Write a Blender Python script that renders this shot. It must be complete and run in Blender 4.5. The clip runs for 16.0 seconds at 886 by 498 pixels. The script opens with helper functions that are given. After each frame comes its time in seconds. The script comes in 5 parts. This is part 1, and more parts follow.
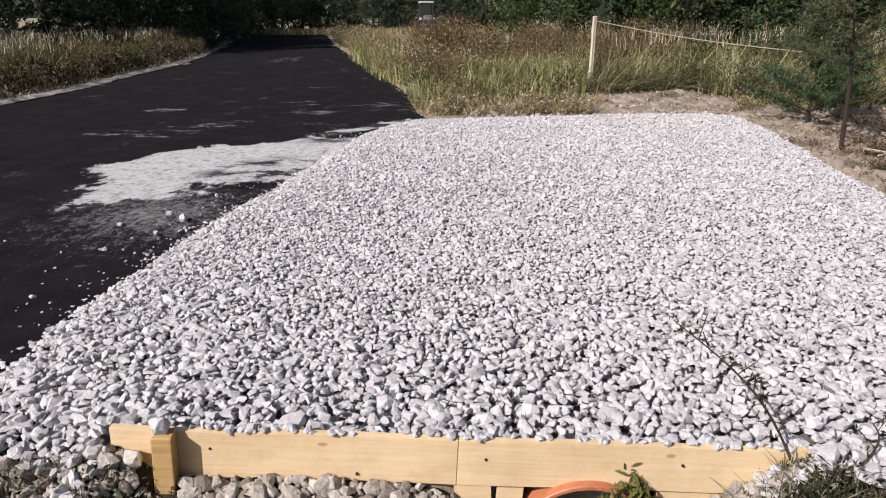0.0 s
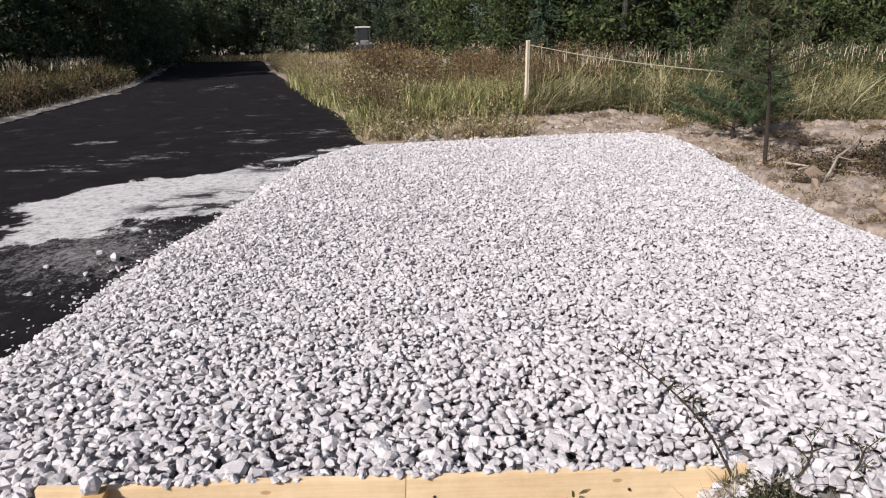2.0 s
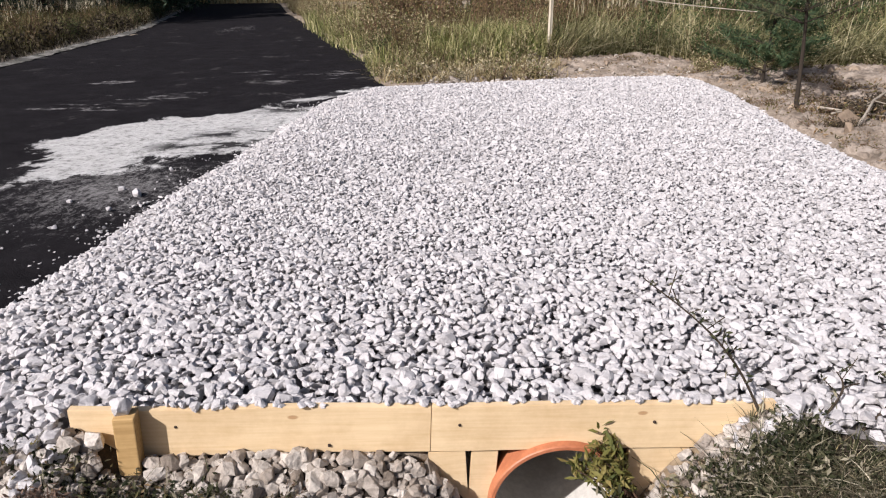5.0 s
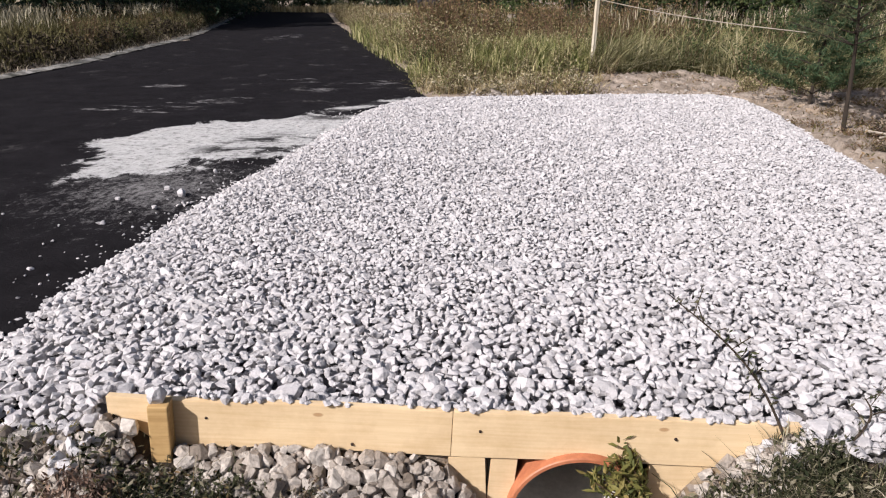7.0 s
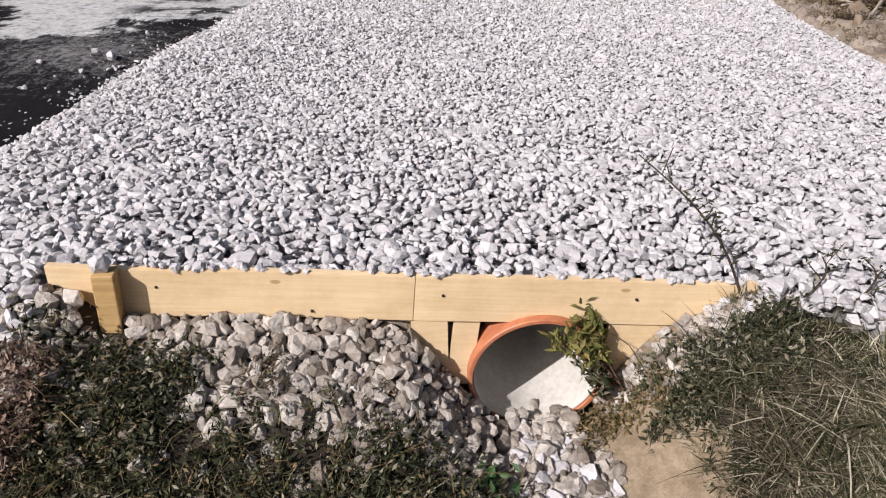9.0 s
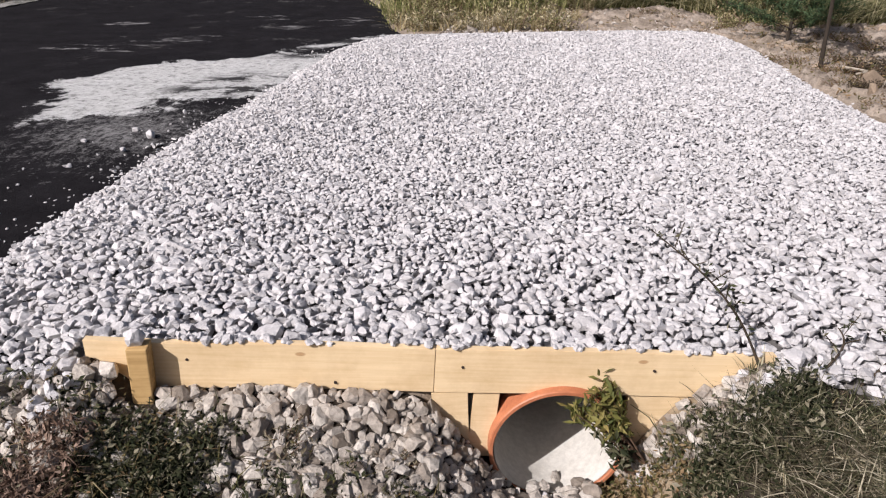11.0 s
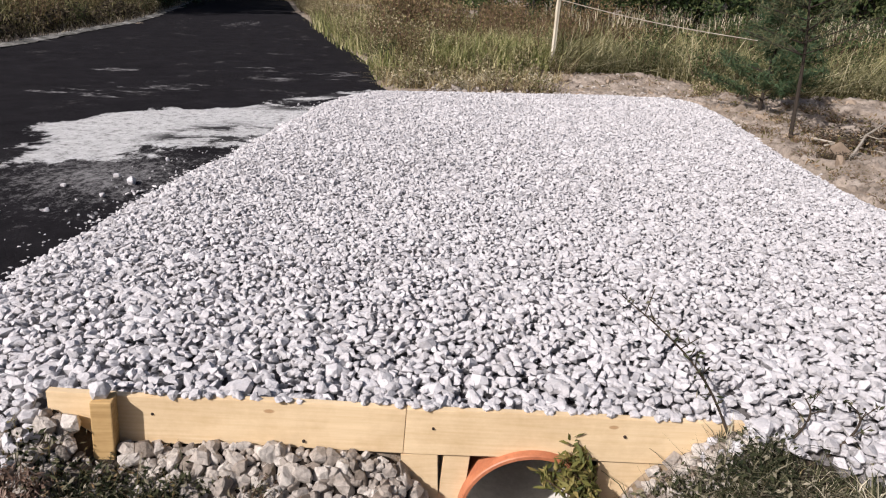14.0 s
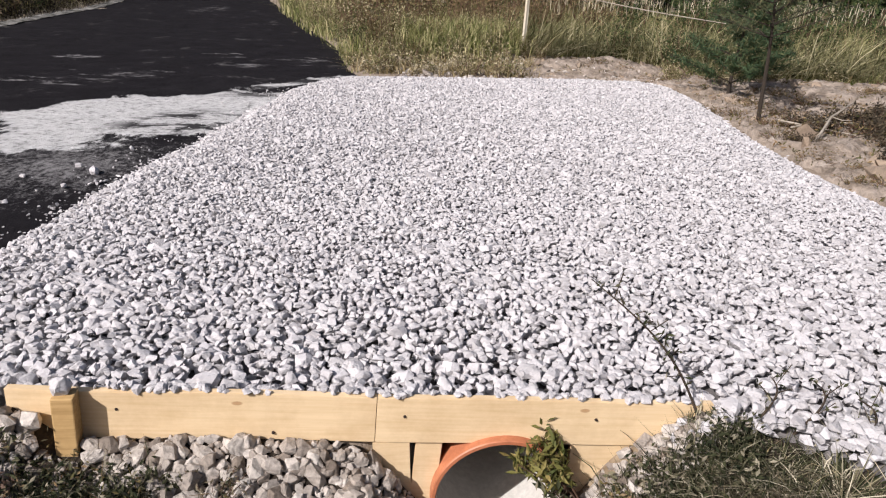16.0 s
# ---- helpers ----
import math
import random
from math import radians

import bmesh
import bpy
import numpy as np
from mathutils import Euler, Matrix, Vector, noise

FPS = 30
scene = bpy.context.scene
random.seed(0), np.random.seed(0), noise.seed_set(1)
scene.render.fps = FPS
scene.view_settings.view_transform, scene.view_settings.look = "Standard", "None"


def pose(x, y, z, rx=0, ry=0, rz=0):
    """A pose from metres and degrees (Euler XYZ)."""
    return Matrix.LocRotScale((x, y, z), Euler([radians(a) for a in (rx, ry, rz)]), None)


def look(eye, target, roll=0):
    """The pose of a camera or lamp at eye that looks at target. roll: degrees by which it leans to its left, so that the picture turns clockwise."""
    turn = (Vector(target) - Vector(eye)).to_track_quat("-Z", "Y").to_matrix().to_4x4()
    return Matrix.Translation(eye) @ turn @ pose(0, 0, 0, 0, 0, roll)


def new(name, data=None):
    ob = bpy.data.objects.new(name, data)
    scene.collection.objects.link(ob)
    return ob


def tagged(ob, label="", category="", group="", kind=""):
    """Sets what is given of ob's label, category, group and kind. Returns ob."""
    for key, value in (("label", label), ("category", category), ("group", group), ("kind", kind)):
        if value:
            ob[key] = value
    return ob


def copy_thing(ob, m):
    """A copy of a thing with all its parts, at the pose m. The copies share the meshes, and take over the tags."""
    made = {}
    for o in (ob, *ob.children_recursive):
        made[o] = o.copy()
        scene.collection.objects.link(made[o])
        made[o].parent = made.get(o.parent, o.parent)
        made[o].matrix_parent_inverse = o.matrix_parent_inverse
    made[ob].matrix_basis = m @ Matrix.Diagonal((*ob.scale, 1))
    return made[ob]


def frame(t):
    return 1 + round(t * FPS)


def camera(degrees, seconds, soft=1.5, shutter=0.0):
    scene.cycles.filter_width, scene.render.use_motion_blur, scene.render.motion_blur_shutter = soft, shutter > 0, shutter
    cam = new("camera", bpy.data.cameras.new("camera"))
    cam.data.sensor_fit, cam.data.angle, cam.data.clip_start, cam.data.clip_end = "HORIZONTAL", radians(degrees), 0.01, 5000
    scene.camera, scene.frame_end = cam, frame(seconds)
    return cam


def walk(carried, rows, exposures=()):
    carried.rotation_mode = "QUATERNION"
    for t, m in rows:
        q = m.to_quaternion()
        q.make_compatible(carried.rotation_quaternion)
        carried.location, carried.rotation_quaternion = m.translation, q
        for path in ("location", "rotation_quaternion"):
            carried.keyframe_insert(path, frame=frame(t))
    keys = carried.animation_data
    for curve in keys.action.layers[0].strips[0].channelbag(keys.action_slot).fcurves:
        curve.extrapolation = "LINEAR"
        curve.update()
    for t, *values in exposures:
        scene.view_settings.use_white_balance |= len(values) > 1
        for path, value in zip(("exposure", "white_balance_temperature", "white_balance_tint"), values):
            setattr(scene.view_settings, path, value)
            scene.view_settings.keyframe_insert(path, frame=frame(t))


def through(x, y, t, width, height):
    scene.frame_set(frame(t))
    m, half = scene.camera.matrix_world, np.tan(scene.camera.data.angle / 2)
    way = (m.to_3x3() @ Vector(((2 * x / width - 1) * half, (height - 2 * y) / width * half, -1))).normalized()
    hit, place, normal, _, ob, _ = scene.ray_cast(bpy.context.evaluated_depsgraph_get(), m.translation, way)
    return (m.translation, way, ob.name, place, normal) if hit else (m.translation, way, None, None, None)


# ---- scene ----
cam = camera(67.05, 16.0, 1.15)
# seconds, x, y, z, yaw, pitch, roll
ROWS = [
    (0, -0.000, -0.000, 1.350, -0.00, -19.16, 0.01),
    (0.5, 0.025, 0.006, 1.373, -2.82, -19.11, -0.02),
    (1, 0.067, 0.030, 1.388, -6.07, -18.06, -0.40),
    (1.5, 0.027, 0.026, 1.391, -5.37, -17.91, 0.27),
    (2, 0.026, 0.023, 1.391, -5.11, -17.38, 0.81),
    (2.5, 0.026, 0.025, 1.395, -3.90, -17.24, 0.33),
    (3, 0.024, 0.023, 1.389, -3.81, -17.33, 0.06),
    (3.5, 0.032, 0.022, 1.392, -2.66, -17.55, 0.26),
    (4, 0.027, 0.028, 1.369, -4.70, -19.33, -0.46),
    (4.2, -0.026, 0.048, 1.314, -4.49, -21.77, 0.43),
    (6.3, 0.012, 0.008, 1.313, -1.07, -20.77, -0.31),
    (6.5, 0.003, -0.001, 1.327, -0.51, -20.44, -0.20),
    (7, 0.012, -0.007, 1.321, 0.18, -20.76, -0.50),
    (7.5, 0.003, 0.011, 1.324, 0.31, -21.89, -0.20),
    (8, 0.009, 0.089, 1.257, -5.01, -23.97, -2.80),
    (8.5, -0.026, 0.064, 1.180, -2.22, -31.62, -2.99),
    (9, -0.017, 0.068, 1.219, -3.69, -30.96, -1.89),
    (9.2, -0.020, 0.058, 1.218, -2.69, -31.33, -1.29),
    (11.3, 0.009, 0.013, 1.294, -1.93, -24.92, -0.61),
    (11.5, 0.018, 0.013, 1.295, -2.40, -24.61, -0.65),
    (12, 0.030, 0.011, 1.312, -3.01, -22.78, -1.06),
    (12.5, 0.020, 0.010, 1.306, -2.96, -22.56, -1.54),
    (13, 0.019, 0.011, 1.307, -2.89, -22.68, -1.32),
    (13.5, 0.011, 0.010, 1.309, -2.31, -22.23, -1.95),
    (14, 0.015, 0.004, 1.325, -2.80, -21.13, -2.89),
    (14.5, 0.017, 0.012, 1.329, -3.41, -21.06, -2.21),
    (15, 0.038, 0.026, 1.335, -4.72, -20.74, -2.61),
    (15.5, 0.040, 0.020, 1.332, -4.33, -20.69, -2.10),
    (16, 0.040, 0.026, 1.317, -5.10, -22.19, -2.81),
]
walk(cam, [(t, pose(x, y, z, 90 + pitch, roll, yaw)) for t, x, y, z, yaw, pitch, roll in ROWS], [(0.0, 0.38, 6280, 14.5), (1.0, 0.44, 6280, 14.5), (3.0, 0.46, 6280, 14.5), (4.0, 0.50, 6280, 14.5), (6.5, 0.46, 6280, 14.5), (8.0, 0.48, 6280, 14.5), (8.5, 0.31, 6280, 14.5), (9.0, 0.38, 6280, 14.5), (11.5, 0.42, 6280, 14.5), (16.0, 0.44, 6280, 14.5)])

# ---- light ----
SUN_FROM = Vector((-0.60, -0.52, 0.62)).normalized()
world = bpy.data.worlds.new("sky")
scene.world = world
world.use_nodes = True
wn = world.node_tree.nodes
sky = wn.new("ShaderNodeTexSky")
sky.sky_type, sky.sun_disc = "NISHITA", False
sky.air_density, sky.dust_density, sky.ozone_density = 0.8, 3.0, 0.6
sky.sun_elevation = math.asin(SUN_FROM.z)
sky.sun_rotation = math.atan2(SUN_FROM.x, SUN_FROM.y)
world.node_tree.links.new(sky.outputs[0], wn["Background"].inputs[0])
wn["Background"].inputs[1].default_value = 0.060
sun = new("sun", bpy.data.lights.new("sun", "SUN"))
sun.data.energy, sun.data.angle, sun.data.color = 4.62, radians(0.6), (1.0, 0.955, 0.91)
sun.matrix_world = look(SUN_FROM * 60, (0, 0, 0))

rng = np.random.default_rng(7)


# ---- materials ----
def material(name, rough=0.85, spec=0.3):
    m = bpy.data.materials.new(name)
    m.use_nodes = True
    b = m.node_tree.nodes["Principled BSDF"]
    b.inputs["Roughness"].default_value = rough
    b.inputs["Specular IOR Level"].default_value = spec
    return m, m.node_tree.nodes, m.node_tree.links, b


def ramp(nodes, links, value, stops):
    r = nodes.new("ShaderNodeValToRGB")
    while len(r.color_ramp.elements) < len(stops):
        r.color_ramp.elements.new(0.5)
    for e, (p, c) in zip(r.color_ramp.elements, stops):
        e.position, e.color = p, (*c, 1)
    links.new(value, r.inputs[0])
    return r.outputs[0]


def noise_tex(nodes, links, scale, detail=4, rough=0.6, stretch=None, warp=0.0):
    tc = nodes.new("ShaderNodeTexCoord")
    n = nodes.new("ShaderNodeTexNoise")
    n.inputs["Scale"].default_value, n.inputs["Detail"].default_value, n.inputs["Roughness"].default_value = scale, detail, rough
    if stretch:
        mp = nodes.new("ShaderNodeMapping")
        mp.inputs["Scale"].default_value = stretch
        links.new(tc.outputs["Object"], mp.inputs[0])
        links.new(mp.outputs[0], n.inputs["Vector"])
    else:
        links.new(tc.outputs["Object"], n.inputs["Vector"])
    n.inputs["Distortion"].default_value = warp
    return n.outputs["Fac"]


def mix(nodes, links, fac, a, b, mode="MIX"):
    x = nodes.new("ShaderNodeMix")
    x.data_type, x.blend_type = "RGBA", mode
    for sock, v in ((x.inputs[0], fac), (x.inputs[6], a), (x.inputs[7], b)):
        if isinstance(v, (int, float)):
            sock.default_value = v
        elif isinstance(v, tuple):
            sock.default_value = (*v, 1)
        else:
            links.new(v, sock)
    return x.outputs[2]


def bump(nodes, links, b, height, strength, dist):
    n = nodes.new("ShaderNodeBump")
    n.inputs["Strength"].default_value, n.inputs["Distance"].default_value = strength, dist
    links.new(height, n.inputs["Height"])
    links.new(n.outputs[0], b.inputs["Normal"])


def island_value(nodes, links):
    g, o, a, f = nodes.new("ShaderNodeNewGeometry"), nodes.new("ShaderNodeObjectInfo"), nodes.new("ShaderNodeMath"), nodes.new("ShaderNodeMath")
    a.operation, f.operation = "ADD", "FRACT"
    links.new(g.outputs["Random Per Island"], a.inputs[0])
    links.new(o.outputs["Random"], a.inputs[1])
    links.new(a.outputs[0], f.inputs[0])
    return f.outputs[0]


def varied(name, stops, rough=0.85, scale=30, grain=0.35, bump_size=0.004, spec=0.3, through=0.0, stretch=None):
    """One random shade per piece out of stops, broken up by grain at two scales."""
    m, n, l, b = material(name, rough, spec)
    c = ramp(n, l, island_value(n, l), stops)
    g = noise_tex(n, l, scale, 6, 0.65, stretch)
    g2 = noise_tex(n, l, scale * 0.17, 3, 0.5, stretch)
    c = mix(n, l, grain, c, ramp(n, l, g, [(0.3, (0.25, 0.25, 0.25)), (0.7, (1.0, 1.0, 1.0))]), "MULTIPLY")
    c = mix(n, l, grain, c, ramp(n, l, g2, [(0.3, (0.55, 0.55, 0.55)), (0.7, (1.0, 1.0, 1.0))]), "MULTIPLY")
    l.new(c, b.inputs["Base Color"])
    if bump_size:
        bump(n, l, b, g, 0.6, bump_size)
    if through:
        t, s = n.new("ShaderNodeBsdfTranslucent"), n.new("ShaderNodeMixShader")
        l.new(c, t.inputs[0])
        s.inputs[0].default_value = through
        l.new(b.outputs[0], s.inputs[1])
        l.new(t.outputs[0], s.inputs[2])
        l.new(s.outputs[0], n["Material Output"].inputs[0])
    return m


def surface(name, stops, scale, rough=0.9, bump_size=0.01, fine=60, stretch=None, spec=0.25):
    """Mottled ground, bark and wood: a coarse colour pattern with fine grain on it."""
    m, n, l, b = material(name, rough, spec)
    c = ramp(n, l, noise_tex(n, l, scale, 7, 0.7, stretch), stops)
    g = noise_tex(n, l, fine, 5, 0.7, stretch)
    c = mix(n, l, 0.5, c, ramp(n, l, g, [(0.3, (0.45, 0.45, 0.45)), (0.7, (1.0, 1.0, 1.0))]), "MULTIPLY")
    l.new(c, b.inputs["Base Color"])
    bump(n, l, b, g, 0.7, bump_size)
    return m


GRAVEL = varied("crushed_limestone", [(0.0, (0.49, 0.467, 0.464)), (0.25, (0.60, 0.574, 0.572)), (0.75, (0.64, 0.614, 0.612)), (1.0, (0.68, 0.655, 0.652))], 0.95, 90, 0.32, 0.016, 0.15)
RUBBLE = varied("dusty_limestone", [(0.0, (0.27, 0.22, 0.175)), (0.4, (0.54, 0.475, 0.41)), (1.0, (0.74, 0.675, 0.60))], 0.95, 55, 0.65, 0.028, 0.15)
CLOD = varied("dry_clod", [(0.0, (0.27, 0.20, 0.14)), (1.0, (0.40, 0.315, 0.235))], 0.95, 25, 0.5, 0.01)
SHOULDER = surface("sandy_shoulder", [(0.38, (0.05, 0.05, 0.04)), (0.5, (0.20, 0.19, 0.165)), (0.66, (0.42, 0.40, 0.37))], 2.6, 0.95, 0.01, 60)
# grit colour lowered to deepen the shade in gaps between stones
GAPGRIT = surface("gap_shade_grit", [(0.3, (0.10, 0.09, 0.085)), (0.7, (0.22, 0.205, 0.20))], 9, 0.95, 0.01, 90)
EARTH = surface("dry_earth", [(0.25, (0.16, 0.12, 0.085)), (0.5, (0.31, 0.25, 0.19)), (0.75, (0.46, 0.385, 0.305))], 3.2, 0.95, 0.02, 38)
TURNED = surface("turned_earth", [(0.28, (0.10, 0.077, 0.055)), (0.45, (0.28, 0.225, 0.175)), (0.6, (0.43, 0.36, 0.295)), (0.75, (0.54, 0.47, 0.395))], 4.5, 0.95, 0.04, 26)
# dark soil, deepened so gaps under weeds and rubble look shaded
SHADESOIL = surface("shade_toned_soil", [(0.3, (0.020, 0.016, 0.012)), (0.6, (0.05, 0.038, 0.027)), (0.8, (0.20, 0.14, 0.10))], 7, 0.95, 0.02, 45)
SAND = surface("damp_sand", [(0.3, (0.15, 0.105, 0.065)), (0.5, (0.29, 0.225, 0.15)), (0.7, (0.42, 0.34, 0.24))], 7, 0.95, 0.012, 55)
BARK = surface("bark", [(0.3, (0.026, 0.020, 0.015)), (0.7, (0.062, 0.048, 0.036))], 6, 0.95, 0.02, 30, (1, 1, 0.25))
BIRCH = surface("grey_bark", [(0.35, (0.03, 0.027, 0.022)), (0.6, (0.07, 0.064, 0.055))], 5, 0.9, 0.01, 30, (1, 1, 3))
TWIG = surface("red_brown_twig", [(0.3, (0.07, 0.042, 0.028)), (0.7, (0.16, 0.095, 0.06))], 12, 0.9, 0.004, 60)
DARKSTEM = surface("withered_stem", [(0.3, (0.03, 0.022, 0.016)), (0.7, (0.08, 0.058, 0.04))], 12, 0.9, 0.002, 60)
DEADWOOD = surface("dead_wood", [(0.3, (0.26, 0.22, 0.17)), (0.7, (0.45, 0.40, 0.33))], 8, 0.9, 0.004, 60)
FENCEWOOD = surface("weathered_fence_wood", [(0.3, (0.50, 0.43, 0.31)), (0.7, (0.72, 0.66, 0.53))], 6, 0.9, 0.003, 50, (1, 1, 0.15))


def plank_wood(name, light, dark, knot):
    m, n, l, b = material(name, 0.72, 0.3)
    rings = noise_tex(n, l, 9, 5, 0.6, (0.35, 4.0, 7.0))
    c = ramp(n, l, rings, [(0.3, dark), (0.55, light), (0.8, tuple(v * 1.08 for v in light))])
    tc, v = n.new("ShaderNodeTexCoord"), n.new("ShaderNodeTexVoronoi")
    v.inputs["Scale"].default_value = 3.1
    l.new(tc.outputs["Object"], v.inputs["Vector"])
    k = ramp(n, l, v.outputs["Distance"], [(0.03, (1, 1, 1)), (0.075, (0, 0, 0))])
    c = mix(n, l, k, c, knot)
    stain = ramp(n, l, noise_tex(n, l, 4, 6, 0.7), [(0.35, (0.72, 0.66, 0.58)), (0.6, (1, 1, 1))])
    sp = n.new("ShaderNodeSeparateXYZ")
    l.new(tc.outputs["Object"], sp.inputs[0])

    def sq(sock, at, r):
        a, q = n.new("ShaderNodeMath"), n.new("ShaderNodeMath")
        a.operation, q.operation = "MULTIPLY_ADD", "MULTIPLY"
        l.new(sock, a.inputs[0])
        a.inputs[1].default_value, a.inputs[2].default_value = 1 / r, -at / r
        l.new(a.outputs[0], q.inputs[0])
        l.new(a.outputs[0], q.inputs[1])
        return q.outputs[0]

    kn = n.new("ShaderNodeMath")
    l.new(sq(sp.outputs[0], 0.13, 0.022), kn.inputs[0])
    l.new(sq(sp.outputs[2], 0.055, 0.010), kn.inputs[1])
    c = mix(n, l, ramp(n, l, kn.outputs[0], [(0.35, (0.75, 0.75, 0.75)), (0.9, (0, 0, 0))]), c, knot)
    l.new(mix(n, l, 0.6, c, stain, "MULTIPLY"), b.inputs["Base Color"])
    bump(n, l, b, rings, 0.25, 0.003)
    return m


PINE = plank_wood("new_pine_board", (0.68, 0.52, 0.32), (0.62, 0.455, 0.26), (0.36, 0.20, 0.09))
STAKEWOOD = plank_wood("stake_wood", (0.54, 0.36, 0.16), (0.40, 0.25, 0.10), (0.22, 0.11, 0.04))
PIPE_OUT = surface("orange_pipe_plastic", [(0.3, (0.40, 0.13, 0.06)), (0.7, (0.50, 0.19, 0.09))], 6, 0.5, 0.002, 50, None, 0.5)
PIPE_IN = surface("pale_pipe_lining", [(0.3, (0.50, 0.47, 0.42)), (0.7, (0.66, 0.63, 0.58))], 4, 0.6, 0.001, 40, None, 0.4)


def road_material():
    m, n, l, b = material("asphalt_millings", 0.97, 0.06)
    tc, sep = n.new("ShaderNodeTexCoord"), n.new("ShaderNodeSeparateXYZ")
    l.new(tc.outputs["Object"], sep.inputs[0])
    black = ramp(n, l, noise_tex(n, l, 3.0, 8, 0.75), [(0.3, (0.007, 0.0062, 0.007)), (0.62, (0.016, 0.0145, 0.016)), (0.85, (0.045, 0.042, 0.042))])

    def op(kind, a, bb=None, c=None):
        q = n.new("ShaderNodeMath")
        q.operation = kind
        for s, v in zip(q.inputs, (a, bb, c)):
            if v is not None:
                if isinstance(v, (int, float)):
                    s.default_value = v
                else:
                    l.new(v, s)
        return q.outputs[0]

    # spilled limestone dust: one long tongue beside the driveway, ragged by streaks along the tyre tracks
    def blob(cx, cy, rx, ry, turn):
        dx, dy = op("SUBTRACT", sep.outputs[0], cx), op("SUBTRACT", sep.outputs[1], cy)
        ca, sa = math.cos(radians(turn)), math.sin(radians(turn))
        u = op("ADD", op("MULTIPLY", dx, ca / rx), op("MULTIPLY", dy, sa / rx))
        v = op("ADD", op("MULTIPLY", dx, -sa / ry), op("MULTIPLY", dy, ca / ry))
        return op("SUBTRACT", 1.0, op("SQRT", op("ADD", op("MULTIPLY", u, u), op("MULTIPLY", v, v))))

    streak = noise_tex(n, l, 1.5, 11, 0.76, (1.4, 1.0, 1), 0.3)
    # the dust's far edge runs aslant from the road's middle to the driveway's back corner
    line_a = op("MULTIPLY_ADD", sep.outputs[0], 1.45, 12.35)
    line_b = op("MULTIPLY_ADD", sep.outputs[0], 0.47, 9.50)
    far_edge = op("SUBTRACT", op("MINIMUM", line_a, line_b), sep.outputs[1])
    body = op("MINIMUM", far_edge, op("SUBTRACT", sep.outputs[1], 5.80))
    body = op("MINIMUM", body, op("MULTIPLY_ADD", sep.outputs[1], 0.35, op("ADD", sep.outputs[0], 1.42)))
    body = op("MAXIMUM", body, op("MULTIPLY", blob(-2.75, 5.95, 0.7, 0.9, 0), 0.7))
    body = op("MAXIMUM", body, op("MULTIPLY", blob(-1.0, 9.5, 1.5, 0.34, 56), 0.5))
    body = op("SUBTRACT", body, 0.13)
    dense = op("ADD", op("MULTIPLY", op("MINIMUM", body, 0.45), 2.6), op("MULTIPLY", op("SUBTRACT", streak, 0.50), 4.6))
    dense = ramp(n, l, dense, [(0.22, (0, 0, 0)), (0.42, (1, 1, 1))])
    # tyre scuffs that have bared the black again beside the driveway
    gaps = ramp(n, l, noise_tex(n, l, 2.1, 11, 0.76, (0.8, 1.3, 1), 0.3), [(0.47, (0, 0, 0)), (0.55, (1, 1, 1))])
    where = op("MAXIMUM", blob(-1.6, 6.35, 0.95, 1.15, 0), blob(-0.9, 9.3, 1.6, 0.9, 50))
    where = op("MINIMUM", op("MULTIPLY", op("MAXIMUM", where, 0.0), 3.0), 0.95)
    dense = op("MULTIPLY", dense, op("SUBTRACT", 1.0, op("MULTIPLY", gaps, where)))
    # thin scuffs of dust further up the road
    scuff = blob(-2.0, 11.05, 0.5, 0.35, 0)
    for sx, sy, ru, rv in ((-5.7, 25.0, 0.6, 2.4), (-3.2, 9.8, 0.75, 0.5), (-4.6, 11.3, 0.4, 0.4), (-4.1, 8.9, 0.8, 0.35), (-1.3, 11.9, 0.5, 0.6), (-2.6, 12.2, 0.4, 0.4), (-3.6, 9.0, 0.3, 0.5)):
        scuff = op("MAXIMUM", scuff, blob(sx, sy, ru, rv, 0))
    scuff = op("ADD", op("MULTIPLY", op("MINIMUM", scuff, 0.4), 0.9), op("MULTIPLY", op("SUBTRACT", noise_tex(n, l, 3.2, 9, 0.75, (0.7, 1.5, 1), 0.3), 0.57), 6.5))
    scuff = ramp(n, l, scuff, [(0.2, (0, 0, 0)), (0.6, (0.5, 0.5, 0.5))])
    fringe = blob(-2.3, 5.1, 1.3, 1.5, 0)
    speck = noise_tex(n, l, 13, 9, 0.85, (1.3, 0.8, 1))
    thin = op("ADD", op("MULTIPLY", op("MAXIMUM", fringe, -0.5), 0.8), op("MULTIPLY", op("SUBTRACT", speck, 0.53), 3.4))
    thin = ramp(n, l, thin, [(0.32, (0, 0, 0)), (0.85, (0.75, 0.75, 0.75))])
    flecks = ramp(n, l, noise_tex(n, l, 1.3, 11, 0.74, (1.2, 0.9, 1)), [(0.60, (0, 0, 0)), (0.70, (0.5, 0.5, 0.5))])
    c = mix(n, l, flecks, black, (0.20, 0.19, 0.18))
    c = mix(n, l, scuff, c, (0.36, 0.345, 0.34))
    c = mix(n, l, thin, c, (0.28, 0.27, 0.265))
    dust = ramp(n, l, noise_tex(n, l, 9, 7, 0.75), [(0.36, (0.22, 0.217, 0.21)), (0.45, (0.44, 0.434, 0.42)), (0.6, (0.54, 0.532, 0.52)), (0.75, (0.62, 0.61, 0.595))])
    grit = ramp(n, l, noise_tex(n, l, 26, 6, 0.75, (0.8, 1.0, 1)), [(0.36, (0.35, 0.35, 0.35)), (0.48, (1, 1, 1))])
    dust = mix(n, l, 0.8, dust, grit, "MULTIPLY")
    c = mix(n, l, dense, c, dust)
